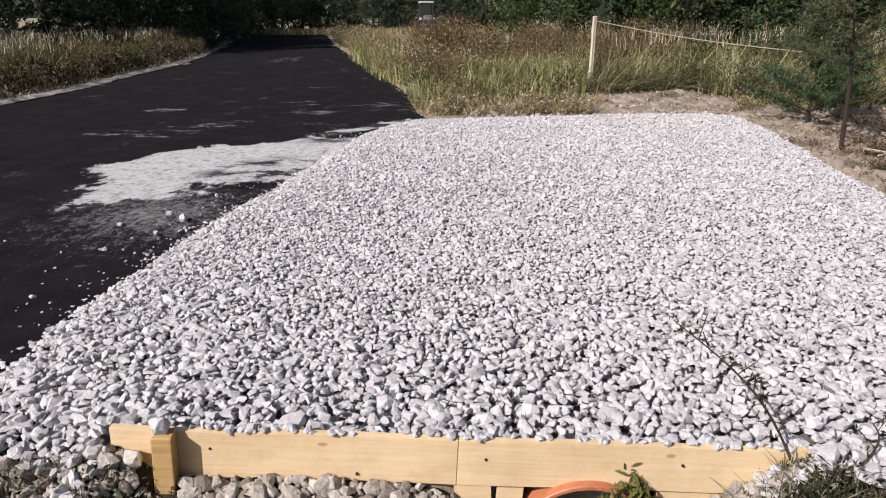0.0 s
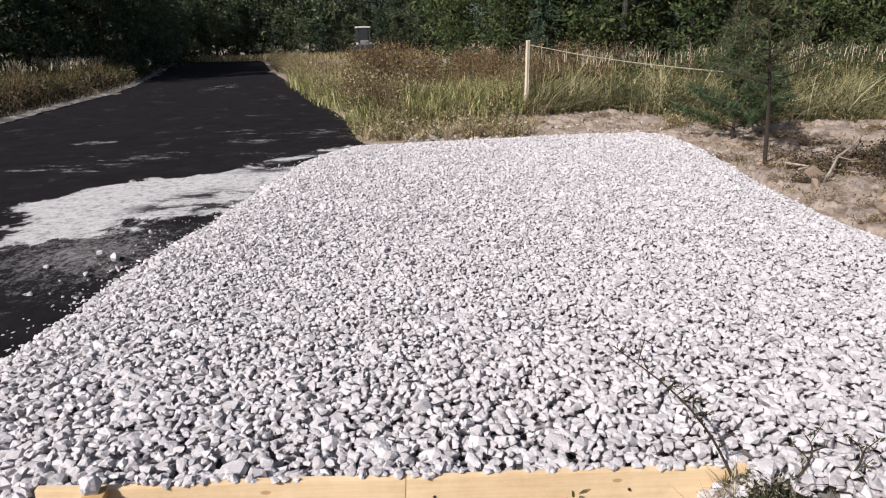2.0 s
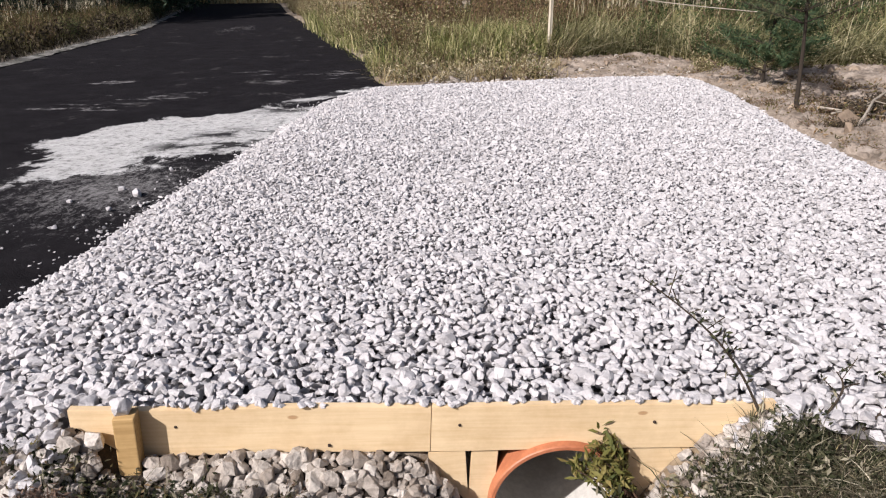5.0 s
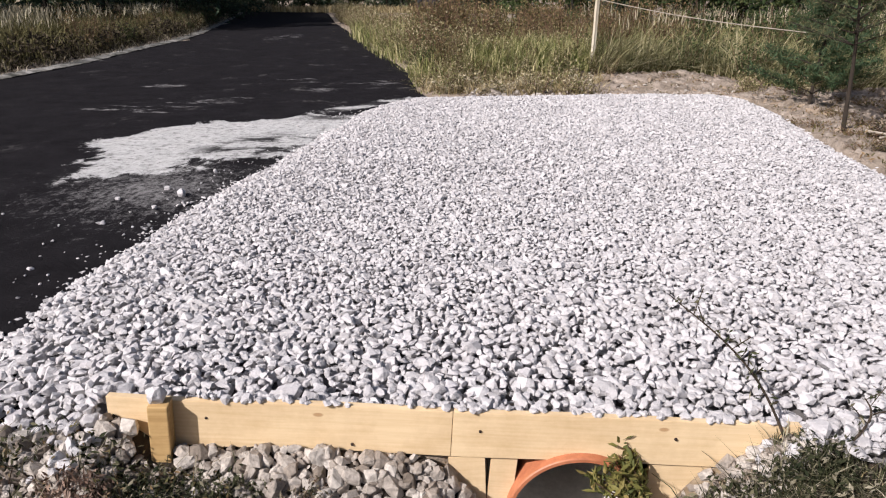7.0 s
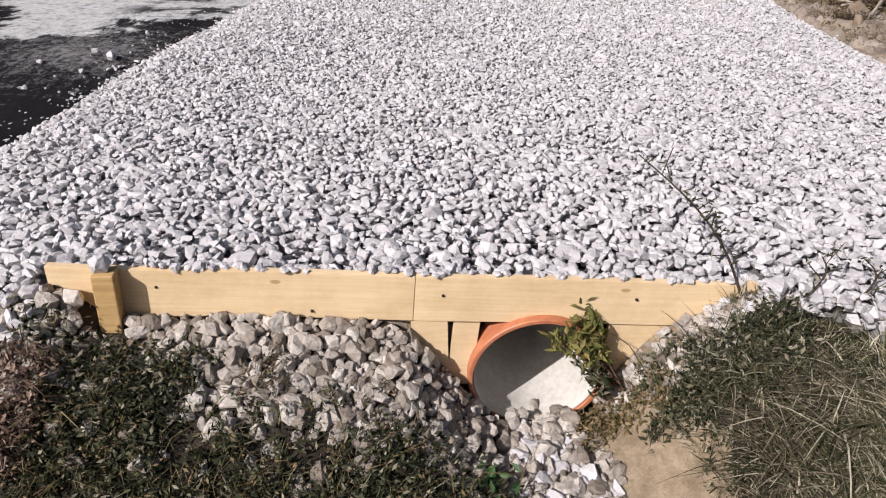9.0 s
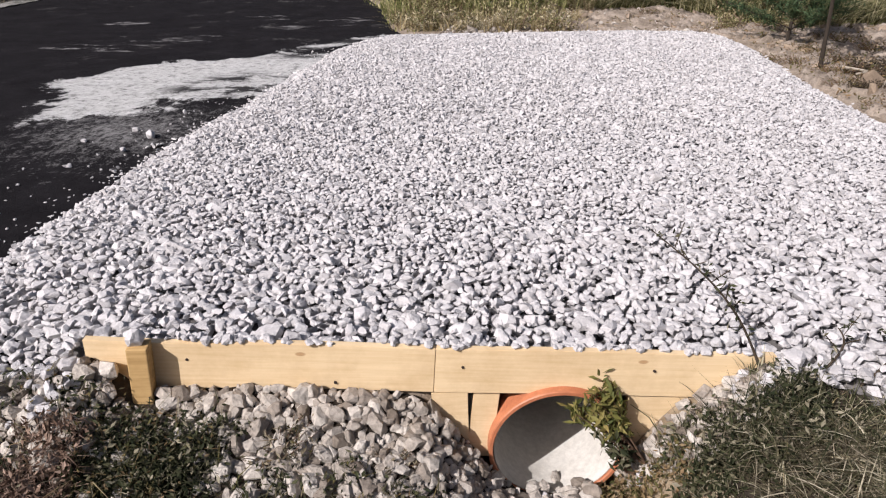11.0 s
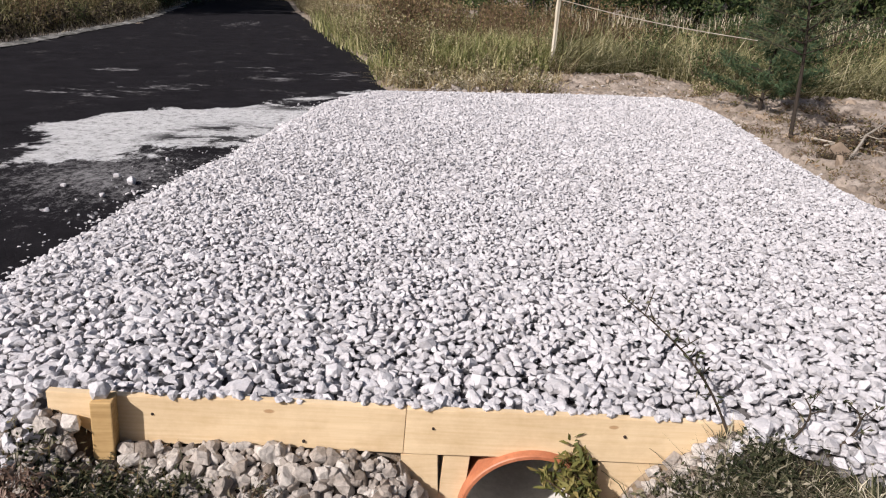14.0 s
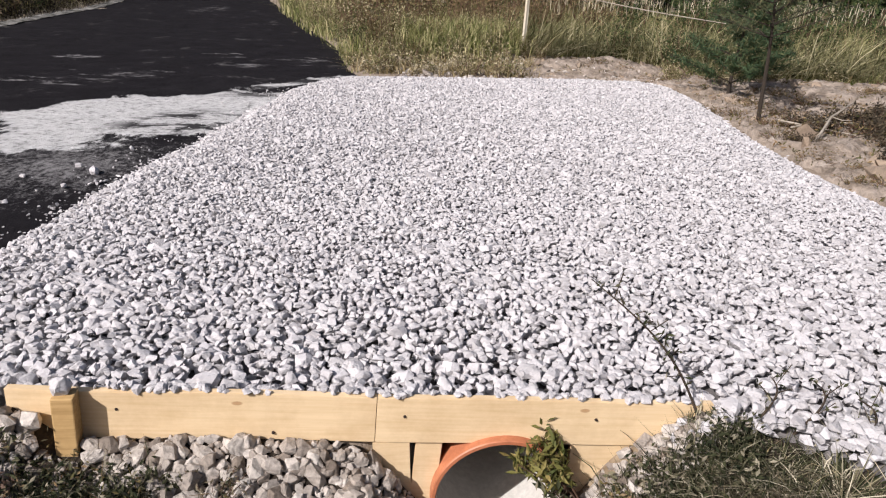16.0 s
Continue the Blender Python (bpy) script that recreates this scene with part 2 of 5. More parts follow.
    l.new(c, b.inputs["Base Color"])
    bump(n, l, b, noise_tex(n, l, 45, 6, 0.75), 0.9, 0.012)
    return m


ROAD = road_material()

STRAW = varied("straw_grass", [(0.0, (0.20, 0.15, 0.07)), (0.5, (0.40, 0.32, 0.17)), (1.0, (0.55, 0.47, 0.29))], 0.8, 8, 0.2, 0, 0.2, 0.25)
MEADOW = varied("meadow_grass", [(0.0, (0.08, 0.11, 0.028)), (0.45, (0.25, 0.255, 0.09)), (0.8, (0.46, 0.42, 0.21)), (1.0, (0.62, 0.55, 0.30))], 0.8, 6, 0.2, 0, 0.2, 0.25)
BANKGRASS = varied("bank_grass", [(0.0, (0.016, 0.024, 0.009)), (0.5, (0.075, 0.078, 0.034)), (0.78, (0.25, 0.225, 0.135)), (1.0, (0.66, 0.60, 0.45))], 0.8, 8, 0.2, 0, 0.25, 0.2)
HAY = varied("withered_grass", [(0.0, (0.04, 0.034, 0.02)), (0.4, (0.11, 0.09, 0.055)), (0.8, (0.25, 0.21, 0.14)), (1.0, (0.54, 0.47, 0.345))], 0.8, 8, 0.2, 0, 0.25, 0.2)
# brush leaf, dark enough to stand for shade as well
BRUSHSHADE = varied("dark_brush_shade_leaf", [(0.0, (0.02, 0.016, 0.011)), (0.6, (0.06, 0.047, 0.030)), (1.0, (0.16, 0.125, 0.08))], 0.85, 8, 0.2, 0, 0.2, 0.1)
PALEGRASS = varied("bleached_grass", [(0.0, (0.24, 0.21, 0.13)), (0.5, (0.50, 0.44, 0.30)), (1.0, (0.74, 0.67, 0.50))], 0.8, 8, 0.2, 0, 0.25, 0.2)
WEED = varied("dark_weed", [(0.0, (0.014, 0.020, 0.008)), (0.6, (0.058, 0.062, 0.028)), (0.84, (0.16, 0.145, 0.09)), (1.0, (0.38, 0.34, 0.25))], 0.85, 10, 0.3, 0, 0.2, 0.15)
MUGWORT = varied("mugwort_leaf", [(0.0, (0.07, 0.085, 0.02)), (0.6, (0.18, 0.17, 0.045)), (1.0, (0.27, 0.21, 0.07))], 0.7, 12, 0.2, 0, 0.3, 0.25)
DOCK = varied("dock_leaf", [(0.0, (0.03, 0.08, 0.025)), (1.0, (0.07, 0.14, 0.045))], 0.6, 12, 0.25, 0, 0.4, 0.2)
# verge grass colour taken darker to carry the shade below the plumes
VERGE = varied("shade_toned_verge_grass", [(0.0, (0.035, 0.034, 0.013)), (0.6, (0.12, 0.105, 0.042)), (1.0, (0.26, 0.235, 0.11))], 0.85, 8, 0.2, 0, 0.2, 0.1)
OLIVE = varied("olive_grass", [(0.0, (0.05, 0.055, 0.02)), (0.5, (0.19, 0.18, 0.08)), (0.8, (0.36, 0.325, 0.17)), (1.0, (0.55, 0.49, 0.31))], 0.8, 6, 0.2, 0, 0.25, 0.2)
RUST = varied("rusty_leaf", [(0.0, (0.07, 0.075, 0.025)), (0.4, (0.15, 0.12, 0.05)), (0.75, (0.21, 0.135, 0.07)), (1.0, (0.31, 0.23, 0.13))], 0.8, 8, 0.2, 0, 0.2, 0.2)
REDSOIL = varied("reddish_soil_flake", [(0.0, (0.08, 0.05, 0.035)), (0.5, (0.22, 0.145, 0.105)), (1.0, (0.40, 0.29, 0.225))], 0.85, 10, 0.2, 0, 0.2, 0.15)
GOLD = varied("yellowing_leaf", [(0.0, (0.08, 0.10, 0.03)), (0.5, (0.25, 0.215, 0.10)), (0.85, (0.48, 0.41, 0.25)), (1.0, (0.66, 0.58, 0.38))], 0.8, 8, 0.2, 0, 0.2, 0.25)
# leaf colour lightened to paint haze over the far and left-hand trees
HAZYLEAF = varied("haze_lightened_leaf", [(0.0, (0.05, 0.065, 0.035)), (0.6, (0.095, 0.125, 0.065)), (1.0, (0.17, 0.19, 0.10))], 0.8, 4, 0.2, 0, 0.15, 0.25)
LEAF = varied("green_leaf", [(0.0, (0.024, 0.042, 0.015)), (0.6, (0.056, 0.084, 0.03)), (1.0, (0.14, 0.15, 0.06))], 0.8, 4, 0.2, 0, 0.15, 0.18)
NEEDLE = varied("conifer_needle", [(0.0, (0.026, 0.046, 0.028)), (0.6, (0.055, 0.088, 0.052)), (1.0, (0.10, 0.13, 0.08))], 0.8, 4, 0.2, 0, 0.2, 0.2)
PINENEEDLE = varied("young_pine_needle", [(0.0, (0.03, 0.06, 0.025)), (0.7, (0.065, 0.105, 0.045)), (1.0, (0.15, 0.14, 0.06))], 0.7, 6, 0.2, 0, 0.3, 0.15)


DRYNEEDLE = varied("dry_pine_needle", [(0.0, (0.035, 0.05, 0.022)), (0.6, (0.075, 0.09, 0.042)), (1.0, (0.17, 0.145, 0.07))], 0.75, 6, 0.2, 0, 0.3, 0.15)


def plain(name, color, rough=0.5, metal=0.0):
    m, n, l, b = material(name, rough, 0.5)
    c = mix(n, l, 0.4, color, ramp(n, l, noise_tex(n, l, 12, 5, 0.7), [(0.3, (0.6, 0.58, 0.55)), (0.6, (1, 1, 1))]), "MULTIPLY")
    l.new(c, b.inputs["Base Color"])
    b.inputs["Metallic"].default_value = metal
    return m


# ---- mesh helpers ----
def mesh_np(name, verts, faces, mat, smooth=False):
    """A mesh from arrays: verts (n, 3), faces (m, 3 or 4)."""
    me = bpy.data.meshes.new(name)
    verts, faces = np.asarray(verts, np.float32), np.asarray(faces, np.int32)
    k = faces.shape[1]
    me.vertices.add(len(verts))
    me.vertices.foreach_set("co", verts.ravel())
    me.loops.add(faces.size)
    me.loops.foreach_set("vertex_index", faces.ravel())
    me.polygons.add(len(faces))
    me.polygons.foreach_set("loop_start", np.arange(0, faces.size, k, dtype=np.int32))
    me.polygons.foreach_set("use_smooth", np.full(len(faces), smooth))
    me.update(calc_edges=True)
    me.materials.append(mat)
    return me


def under(ob, parent):
    ob.parent = parent
    return ob


def part(name, bm, mat, parent=None, label=""):
    """Links a bmesh as one mesh object under a thing or under a part."""
    me = bpy.data.meshes.new(name)
    bm.to_mesh(me)
    bm.free()
    me.materials.append(mat)
    ob = new(name, me)
    if parent is not None:
        ob.parent = parent
    return tagged(ob, label)


def part_np(name, verts, faces, mat, parent=None, label="", smooth=False):
    ob = new(name, mesh_np(name, verts, faces, mat, smooth))
    if parent is not None:
        ob.parent = parent
    return tagged(ob, label)


def box(sx, sy, sz, at=(0, 0, 0), bevel=0.006, turn=(0, 0, 0), rough=0.0):
    bm = bmesh.new()
    bmesh.ops.create_cube(bm, size=1)
    bmesh.ops.scale(bm, vec=(sx, sy, sz), verts=bm.verts)
    if bevel:
        bmesh.ops.bevel(bm, geom=bm.edges[:], offset=bevel, segments=2, affect="EDGES", profile=0.6)
    if rough:
        for v in bm.verts:
            v.co += Vector(rng.normal(0, rough, 3))
    bm.transform(pose(*at, *turn))
    return bm


def tube(points, radii, sides=7, caps=True):
    """A tapered tube along points, as arrays of verts and quads."""
    points = np.asarray(points, float)
    radii = np.broadcast_to(np.asarray(radii, float), (len(points),))
    d = np.gradient(points, axis=0)
    d /= np.linalg.norm(d, axis=1)[:, None] + 1e-9
    ref = np.where(np.abs(d[:, 2:3]) > 0.9, [[1.0, 0, 0]], [[0, 0, 1.0]])
    u = np.cross(d, ref)
    u /= np.linalg.norm(u, axis=1)[:, None]
    w = np.cross(d, u)
    a = np.linspace(0, 2 * np.pi, sides, endpoint=False)
    ring = u[:, None] * np.cos(a)[None, :, None] + w[:, None] * np.sin(a)[None, :, None]
    v = (points[:, None] + ring * radii[:, None, None]).reshape(-1, 3)
    f = []
    for i in range(len(points) - 1):
        for j in range(sides):
            k = (j + 1) % sides
            f.append((i * sides + j, i * sides + k, (i + 1) * sides + k, (i + 1) * sides + j))
    if caps:
        top = len(v)
        v = np.vstack([v, points[-1:] + d[-1:] * radii[-1], points[:1] - d[:1] * radii[0]])
        for j in range(sides):
            k = (j + 1) % sides
            n0 = (len(points) - 1) * sides
            f.append((n0 + j, n0 + k, top, top))
            f.append((k, j, top + 1, top + 1))
    return v, np.array(f)


def join(pieces):
    vs, fs, o = [], [], 0
    for v, f in pieces:
        vs.append(v)
        fs.append(np.asarray(f) + o)
        o += len(v)
    return np.vstack(vs), np.vstack(fs)


def tris(v, f):
    """Quads to triangles, dropping the empty halves."""
    f = np.asarray(f)
    t = np.vstack([f[:, [0, 1, 2]], f[:, [0, 2, 3]]])
    ok = (t[:, 0] != t[:, 1]) & (t[:, 1] != t[:, 2]) & (t[:, 0] != t[:, 2])
    return v, t[ok]


def rotations(n):
    q = rng.normal(size=(n, 4))
    q /= np.linalg.norm(q, axis=1)[:, None]
    w, x, y, z = q.T
    return np.stack([1 - 2 * (y * y + z * z), 2 * (x * y - z * w), 2 * (x * z + y * w), 2 * (x * y + z * w), 1 - 2 * (x * x + z * z), 2 * (y * z - x * w),
                     2 * (x * z - y * w), 2 * (y * z + x * w), 1 - 2 * (x * x + y * y)], 1).reshape(-1, 3, 3)


def lying(n, tilt):
    """Turns about the upright with a random small tilt: stones that have settled on their flats."""
    a, b, t = rng.uniform(0, 6.283, n), rng.uniform(0, 6.283, n), np.abs(rng.normal(0, tilt, n))
    ca, sa, o = np.cos(a), np.sin(a), np.zeros(n)
    turn = np.stack([ca, -sa, o, sa, ca, o, o, o, o + 1], 1).reshape(-1, 3, 3)
    k = np.stack([np.cos(b), np.sin(b), o], 1)
    K = np.stack([o, -k[:, 2], k[:, 1], k[:, 2], o, -k[:, 0], -k[:, 1], k[:, 0], o], 1).reshape(-1, 3, 3)
    T = np.eye(3) + np.sin(t)[:, None, None] * K + (1 - np.cos(t))[:, None, None] * (K @ K)
    return T @ turn


def leaves(centres, size, long=2.0, spread=0.3, droop=0.0):
    """Small pointed leaves, two triangles folded along the midrib, turned at random."""
    n = len(centres)
    s = size * rng.uniform(1 - spread, 1 + spread, n)
    R = rotations(n)
    base = np.array([[-0.5 * long, 0, 0], [0, 0.42, 0.12], [0.5 * long, 0, 0], [0, -0.42, 0.12]])
    v = np.einsum("nij,kj->nki", R, base) * s[:, None, None] + np.asarray(centres)[:, None]
    f = np.arange(n)[:, None] * 4
    return v.reshape(-1, 3), np.vstack([f + [0, 1, 2], f + [0, 2, 3]])


def blades(roots, height, width, lean=0.35, bend=0.5, way=None):
    """Grass blades of two bent segments, standing on roots."""
    n = len(roots)
    h = height * rng.uniform(0.55, 1.2, n)
    a = rng.uniform(0, 2 * np.pi, n)
    d = np.stack([np.cos(a), np.sin(a), 0 * a], 1)
    if way is not None:
        d = d * 0.55 + np.asarray(way, float)
    side = np.stack([-np.sin(a + rng.normal(0, 1, n)), np.cos(a), 0 * a], 1)
    side /= np.linalg.norm(side, axis=1)[:, None]
    L = np.abs(rng.normal(0, lean, n))
    B = np.abs(rng.normal(bend, bend * 0.5, n))
    w = (width * rng.uniform(0.6, 1.4, n))[:, None] * side
    p0 = np.asarray(roots, float)
    p1 = p0 + d * (h * L * 0.5)[:, None] + np.stack([0 * h, 0 * h, h * 0.58], 1)
    p2 = p0 + d * (h * (L + B * 0.6))[:, None] + np.stack([0 * h, 0 * h, h * (1 - 0.35 * np.minimum(B, 1.6))], 1)
    v = np.stack([p0 - w, p0 + w, p1 - w * 0.8, p1 + w * 0.8, p2], 1).reshape(-1, 3)
    f = np.arange(n)[:, None] * 5
    return v, np.vstack([f + [0, 1, 3], f + [0, 3, 2], f + [2, 3, 4]])


def fbm(x, y, s, seed=0.0):
    """Smooth cheap unevenness."""
    r = np.zeros_like(x, dtype=float)
    for k, (a, b, c) in enumerate([(1.0, 0.7, 0.3), (-0.8, 1.3, 1.9), (1.7, -1.1, 4.1), (2.9, 2.3, 2.2), (-3.7, 3.1, 0.7)]):
        r += np.sin(s * (a * x + b * y) + c + seed) / (1.3 ** k) * 0.3
    return r


# ---- the plan ----
BOARD_Y = 1.945
GRAVEL_LEFT = np.array([(1.7, -1.62), (2.0, -1.74), (2.4, -1.90), (3.0, -1.95), (4.0, -1.85), (4.9, -1.74), (5.5, -1.60), (5.9, -1.51), (7.4, -1.27), (8.7, -1.08), (9.4, -0.80), (9.9, -0.42)])
GRAVEL_BACK = np.array([(-0.42, 9.9), (0.4, 10.12), (1.3, 10.2), (2.2, 10.36), (3.1, 10.52), (4.0, 10.5), (4.5, 9.95)])
GRAVEL_RIGHT = np.array([(2.0, 4.15), (3.2, 3.9), (4.3, 3.78), (5.1, 3.80), (5.7, 3.86), (6.7, 3.95), (7.6, 4.16), (8.5, 4.36), (9.2, 4.46), (10.1, 4.5), (10.6, 4.1)])


def gravel_inside(x, y):
    """Metres inside the gravel's edge, roughly (negative: outside)."""
    left = x - np.interp(y, GRAVEL_LEFT[:, 0], GRAVEL_LEFT[:, 1])
    right = np.interp(y, GRAVEL_RIGHT[:, 0], GRAVEL_RIGHT[:, 1]) - x
    back = np.interp(x, GRAVEL_BACK[:, 0], GRAVEL_BACK[:, 1]) - y
    front = y - np.where(x < -1.12, 1.76, np.where(x < 1.2, BOARD_Y + 0.03, BOARD_Y + 0.03 + (np.minimum(x, 2.0) - 1.2) * -0.75))
    return np.minimum(np.minimum(left, right), np.minimum(back, front))


def gravel_top(x, y):
    left = x - np.interp(y, GRAVEL_LEFT[:, 0], GRAVEL_LEFT[:, 1])
    right = np.interp(y, GRAVEL_RIGHT[:, 0], GRAVEL_RIGHT[:, 1]) - x
    back = np.interp(x, GRAVEL_BACK[:, 0], GRAVEL_BACK[:, 1]) - y
    e = np.minimum(np.minimum(left, right), back)
    z = -0.10 * np.exp(-np.maximum(e, 0) / 0.18) - 0.02
    near = np.exp(-np.maximum(y - BOARD_Y, 0) / 0.35)
    z = z - 0.45 * np.clip(1.96 - y, 0, 1) * (x < -1.1)
    return z + near * (-0.030 * (x - 0.05)) * (np.abs(x) < 1.3) - near * 0.012 + 0.012 * fbm(x, y, 2.3)


ROAD_RIGHT = np.array([(-6.0, -4.2), (0.0, -2.6), (1.6, -1.75), (2.2, -1.3), (9.6, -0.1), (10.4, -0.24), (11.0, -0.40), (11.6, -0.50), (12.4, -0.55), (15.0, -0.94), (18.9, -1.78), (25.6, -3.2), (38.0, -5.9), (56.0, -9.2), (62, -10.5)])
ROAD_LEFT = np.array([(-6.0, -9.0), (5.0, -7.9), (14.6, -7.8), (18.0, -8.2), (23.0, -8.65), (27.6, -9.5), (46.8, -13.8), (62, -17.4)])


def ground_z(x, y):
    """Height of the bare ground everywhere."""
    far = -0.115 + 0.02 * fbm(x, y, 0.9, 1.0) * np.clip((np.abs(x) + y) / 14, 0.2, 1)
    rr, rl = np.interp(y, ROAD_RIGHT[:, 0], ROAD_RIGHT[:, 1]), np.interp(y, ROAD_LEFT[:, 0], ROAD_LEFT[:, 1])
    on_road = np.clip(np.minimum(rr - x, x - rl) / 0.3 + 0.5, 0, 1)
    far = far * (1 - on_road) - 0.15 * on_road
    # low banks of turned earth behind and beside the gravel
    berm = 0.16 * np.exp(-(((x - 3.6) / 1.7) ** 2 + ((y - 12.2) / 0.8) ** 2)) + 0.15 * np.exp(-(((x - 7.4) / 2.4) ** 2 + ((y - 9.6) / 1.5) ** 2))
    berm = berm + 0.05 * np.exp(-(((x - 4.7) / 0.7) ** 2 + ((y - 6.0) / 1.6) ** 2))
    far = far + berm * (1 + 0.35 * fbm(x, y, 4.0))
    g = gravel_inside(x, y)
    far = np.where(g > -0.05, np.minimum(far, -0.13), far)
    # the ditch in front of the boards
    p1 = np.interp(x, [-2.6, -1.7, -1.4, -1.12, -0.97, -0.8, -0.4, 0.0, 0.15, 0.27, 0.36, 0.70, 0.80, 0.92, 1.1, 1.25, 1.6, 2.6], [-0.24, -0.15, -0.07, -0.055, -0.17, -0.172, -0.193, -0.228, -0.41, -0.56, -0.63, -0.62, -0.50, -0.30, -0.17, -0.09, -0.09, -0.13])
    p2 = np.interp(x, [-2.6, -1.5, -0.8, -0.3, 0.1, 0.3, 0.7, 1.0, 1.2, 1.5, 2.2], [-0.34, -0.40, -0.43, -0.47, -0.53, -0.58, -0.63, -0.61, -0.40, -0.24, -0.14])
    k = np.clip((y - 1.3) / 0.62, 0, 1)
    d = p2 * (1 - k) + p1 * k
    back = np.clip((0.9 - y) / 1.1, 0, 1)
    d = d * (1 - back) - 0.24 * back
    d = d + 0.018 * fbm(x, y, 9.0) + 0.008 * fbm(x, y, 27.0)
    edge = np.where(x < 1.2, BOARD_Y + 0.055, BOARD_Y + 0.055 + (np.minimum(x, 2.0) - 1.2) * -0.75) - 0.12 * (x < -1.14)
    s = np.clip((edge - y) / 0.04 + 0.5, 0, 1)
    side = np.clip((x + 2.6) / 0.9, 0, 1) * np.clip((4.5 - x) / 1.5, 0, 1)
    z = far * (1 - s * side) + d * s * side
    return np.where((np.abs(x - 0.505) < 0.285) & (y > 1.915) & (y < 7.9), -0.80, z)


def steps(lo, hi, fine_lo, fine_hi, fine, grow):
    mid = list(np.arange(fine_lo, fine_hi, fine))
    up, s = [mid[-1]], fine
    while up[-1] < hi:
        s *= grow
        up.append(up[-1] + s)
    dn, s = [mid[0]], fine
    while dn[-1] > lo:
        s *= grow
        dn.append(dn[-1] - s)
    return np.array(dn[:0:-1] + mid + up[1:])


def sheet(xs, ys, zfun):
    X, Y = np.meshgrid(xs, ys)
    v = np.stack([X, Y, zfun(X, Y)], 2).reshape(-1, 3)
    nx = len(xs)
    i = (np.arange(len(ys) - 1)[:, None] * nx + np.arange(nx - 1)[None]).ravel()
    return v, np.stack([i, i + 1, i + nx + 1, i + nx], 1)


v, f = sheet(steps(-420, 420, -2.6, 3.2, 0.035, 1.13), steps(-300, 700, 0.9, 2.2, 0.035, 1.085), ground_z)
ground = tagged(part_np("ground", v, f, EARTH, None, "", True), "dry brown earth of the roadside and ditch", "ground", kind="structure")

# rough soil beside the driveway, and sand washed along the bottom of the ditch
v, f = sheet(np.linspace(2.0, 10.5, 190), np.linspace(3.6, 13.6, 210), lambda x, y: np.where(gravel_inside(x, y) > -0.03, -0.22, ground_z(x, y) + 0.016 + 0.05 * fbm(x, y, 4.4) + 0.034 * fbm(x, y, 9.0, 5.0) + 0.018 * fbm(x, y, 19.0, 2.0) + rng.normal(0, 0.014, x.shape)))
tagged(part_np("turned_soil", v, f, TURNED, None, "", True), "rough turned earth beside the driveway", "soil", kind="structure")
v, f = sheet(np.linspace(0.5, 1.3, 40), np.linspace(-2.0, 1.95, 120), lambda x, y: ground_z(x, y) + 0.012 - 0.05 * np.clip(np.abs(x - 0.86 - 0.05 * np.sin(6 * y)) / 0.22 - 0.65, 0, 2))
tagged(part_np("sand_bed", v, f, SAND, None, "", True), "pale washed sand along the ditch bottom", "sand", kind="structure")

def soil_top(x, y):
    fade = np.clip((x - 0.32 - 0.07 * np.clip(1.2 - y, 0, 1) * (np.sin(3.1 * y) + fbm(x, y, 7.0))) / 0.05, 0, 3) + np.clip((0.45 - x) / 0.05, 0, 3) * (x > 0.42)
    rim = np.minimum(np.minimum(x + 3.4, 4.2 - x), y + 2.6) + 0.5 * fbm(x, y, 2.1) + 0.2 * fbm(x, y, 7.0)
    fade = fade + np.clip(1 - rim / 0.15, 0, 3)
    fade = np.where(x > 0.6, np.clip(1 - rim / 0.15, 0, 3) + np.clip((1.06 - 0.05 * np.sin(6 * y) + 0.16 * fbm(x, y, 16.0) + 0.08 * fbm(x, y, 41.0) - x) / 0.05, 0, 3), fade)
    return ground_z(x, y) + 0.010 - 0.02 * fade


# soil sheet whose dark colour stands in for shade among the plants
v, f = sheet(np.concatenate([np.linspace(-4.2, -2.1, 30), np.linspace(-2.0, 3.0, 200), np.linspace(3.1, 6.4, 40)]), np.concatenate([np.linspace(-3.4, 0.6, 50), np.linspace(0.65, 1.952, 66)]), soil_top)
tagged(part_np("ditch_shade_soil", v, f, SHADESOIL, None, "", True), "dark soil on the ditch floor and banks, deepened for shade", "soil", kind="structure")

# road
ys = np.concatenate([np.arange(-6, 14, 0.25), np.geomspace(14, 62, 60)])
us = np.linspace(0, 1, 60)
rl, rr = np.interp(ys, ROAD_LEFT[:, 0], ROAD_LEFT[:, 1]), np.interp(ys, ROAD_RIGHT[:, 0], ROAD_RIGHT[:, 1])
wob = 0.12 * fbm(ys * 0, ys, 2.1)
X = (rl + wob)[:, None] * (1 - us) + (rr + wob * 0.7)[:, None] * us
Y = np.repeat(ys[:, None], len(us), 1)
Z = -0.12 + 0.012 * fbm(X, Y, 3.0) - 0.004 * (np.abs(us - 0.5) * 2)[None] ** 8
nx = len(us)
i = (np.arange(len(ys) - 1)[:, None] * nx + np.arange(nx - 1)[None]).ravel()
tagged(part_np("road", np.stack([X, Y, Z], 2).reshape(-1, 3), np.stack([i, i + 1, i + nx + 1, i + nx], 1), ROAD, None, "", True),
       "black asphalt millings road with spilled white dust", "road", kind="structure")


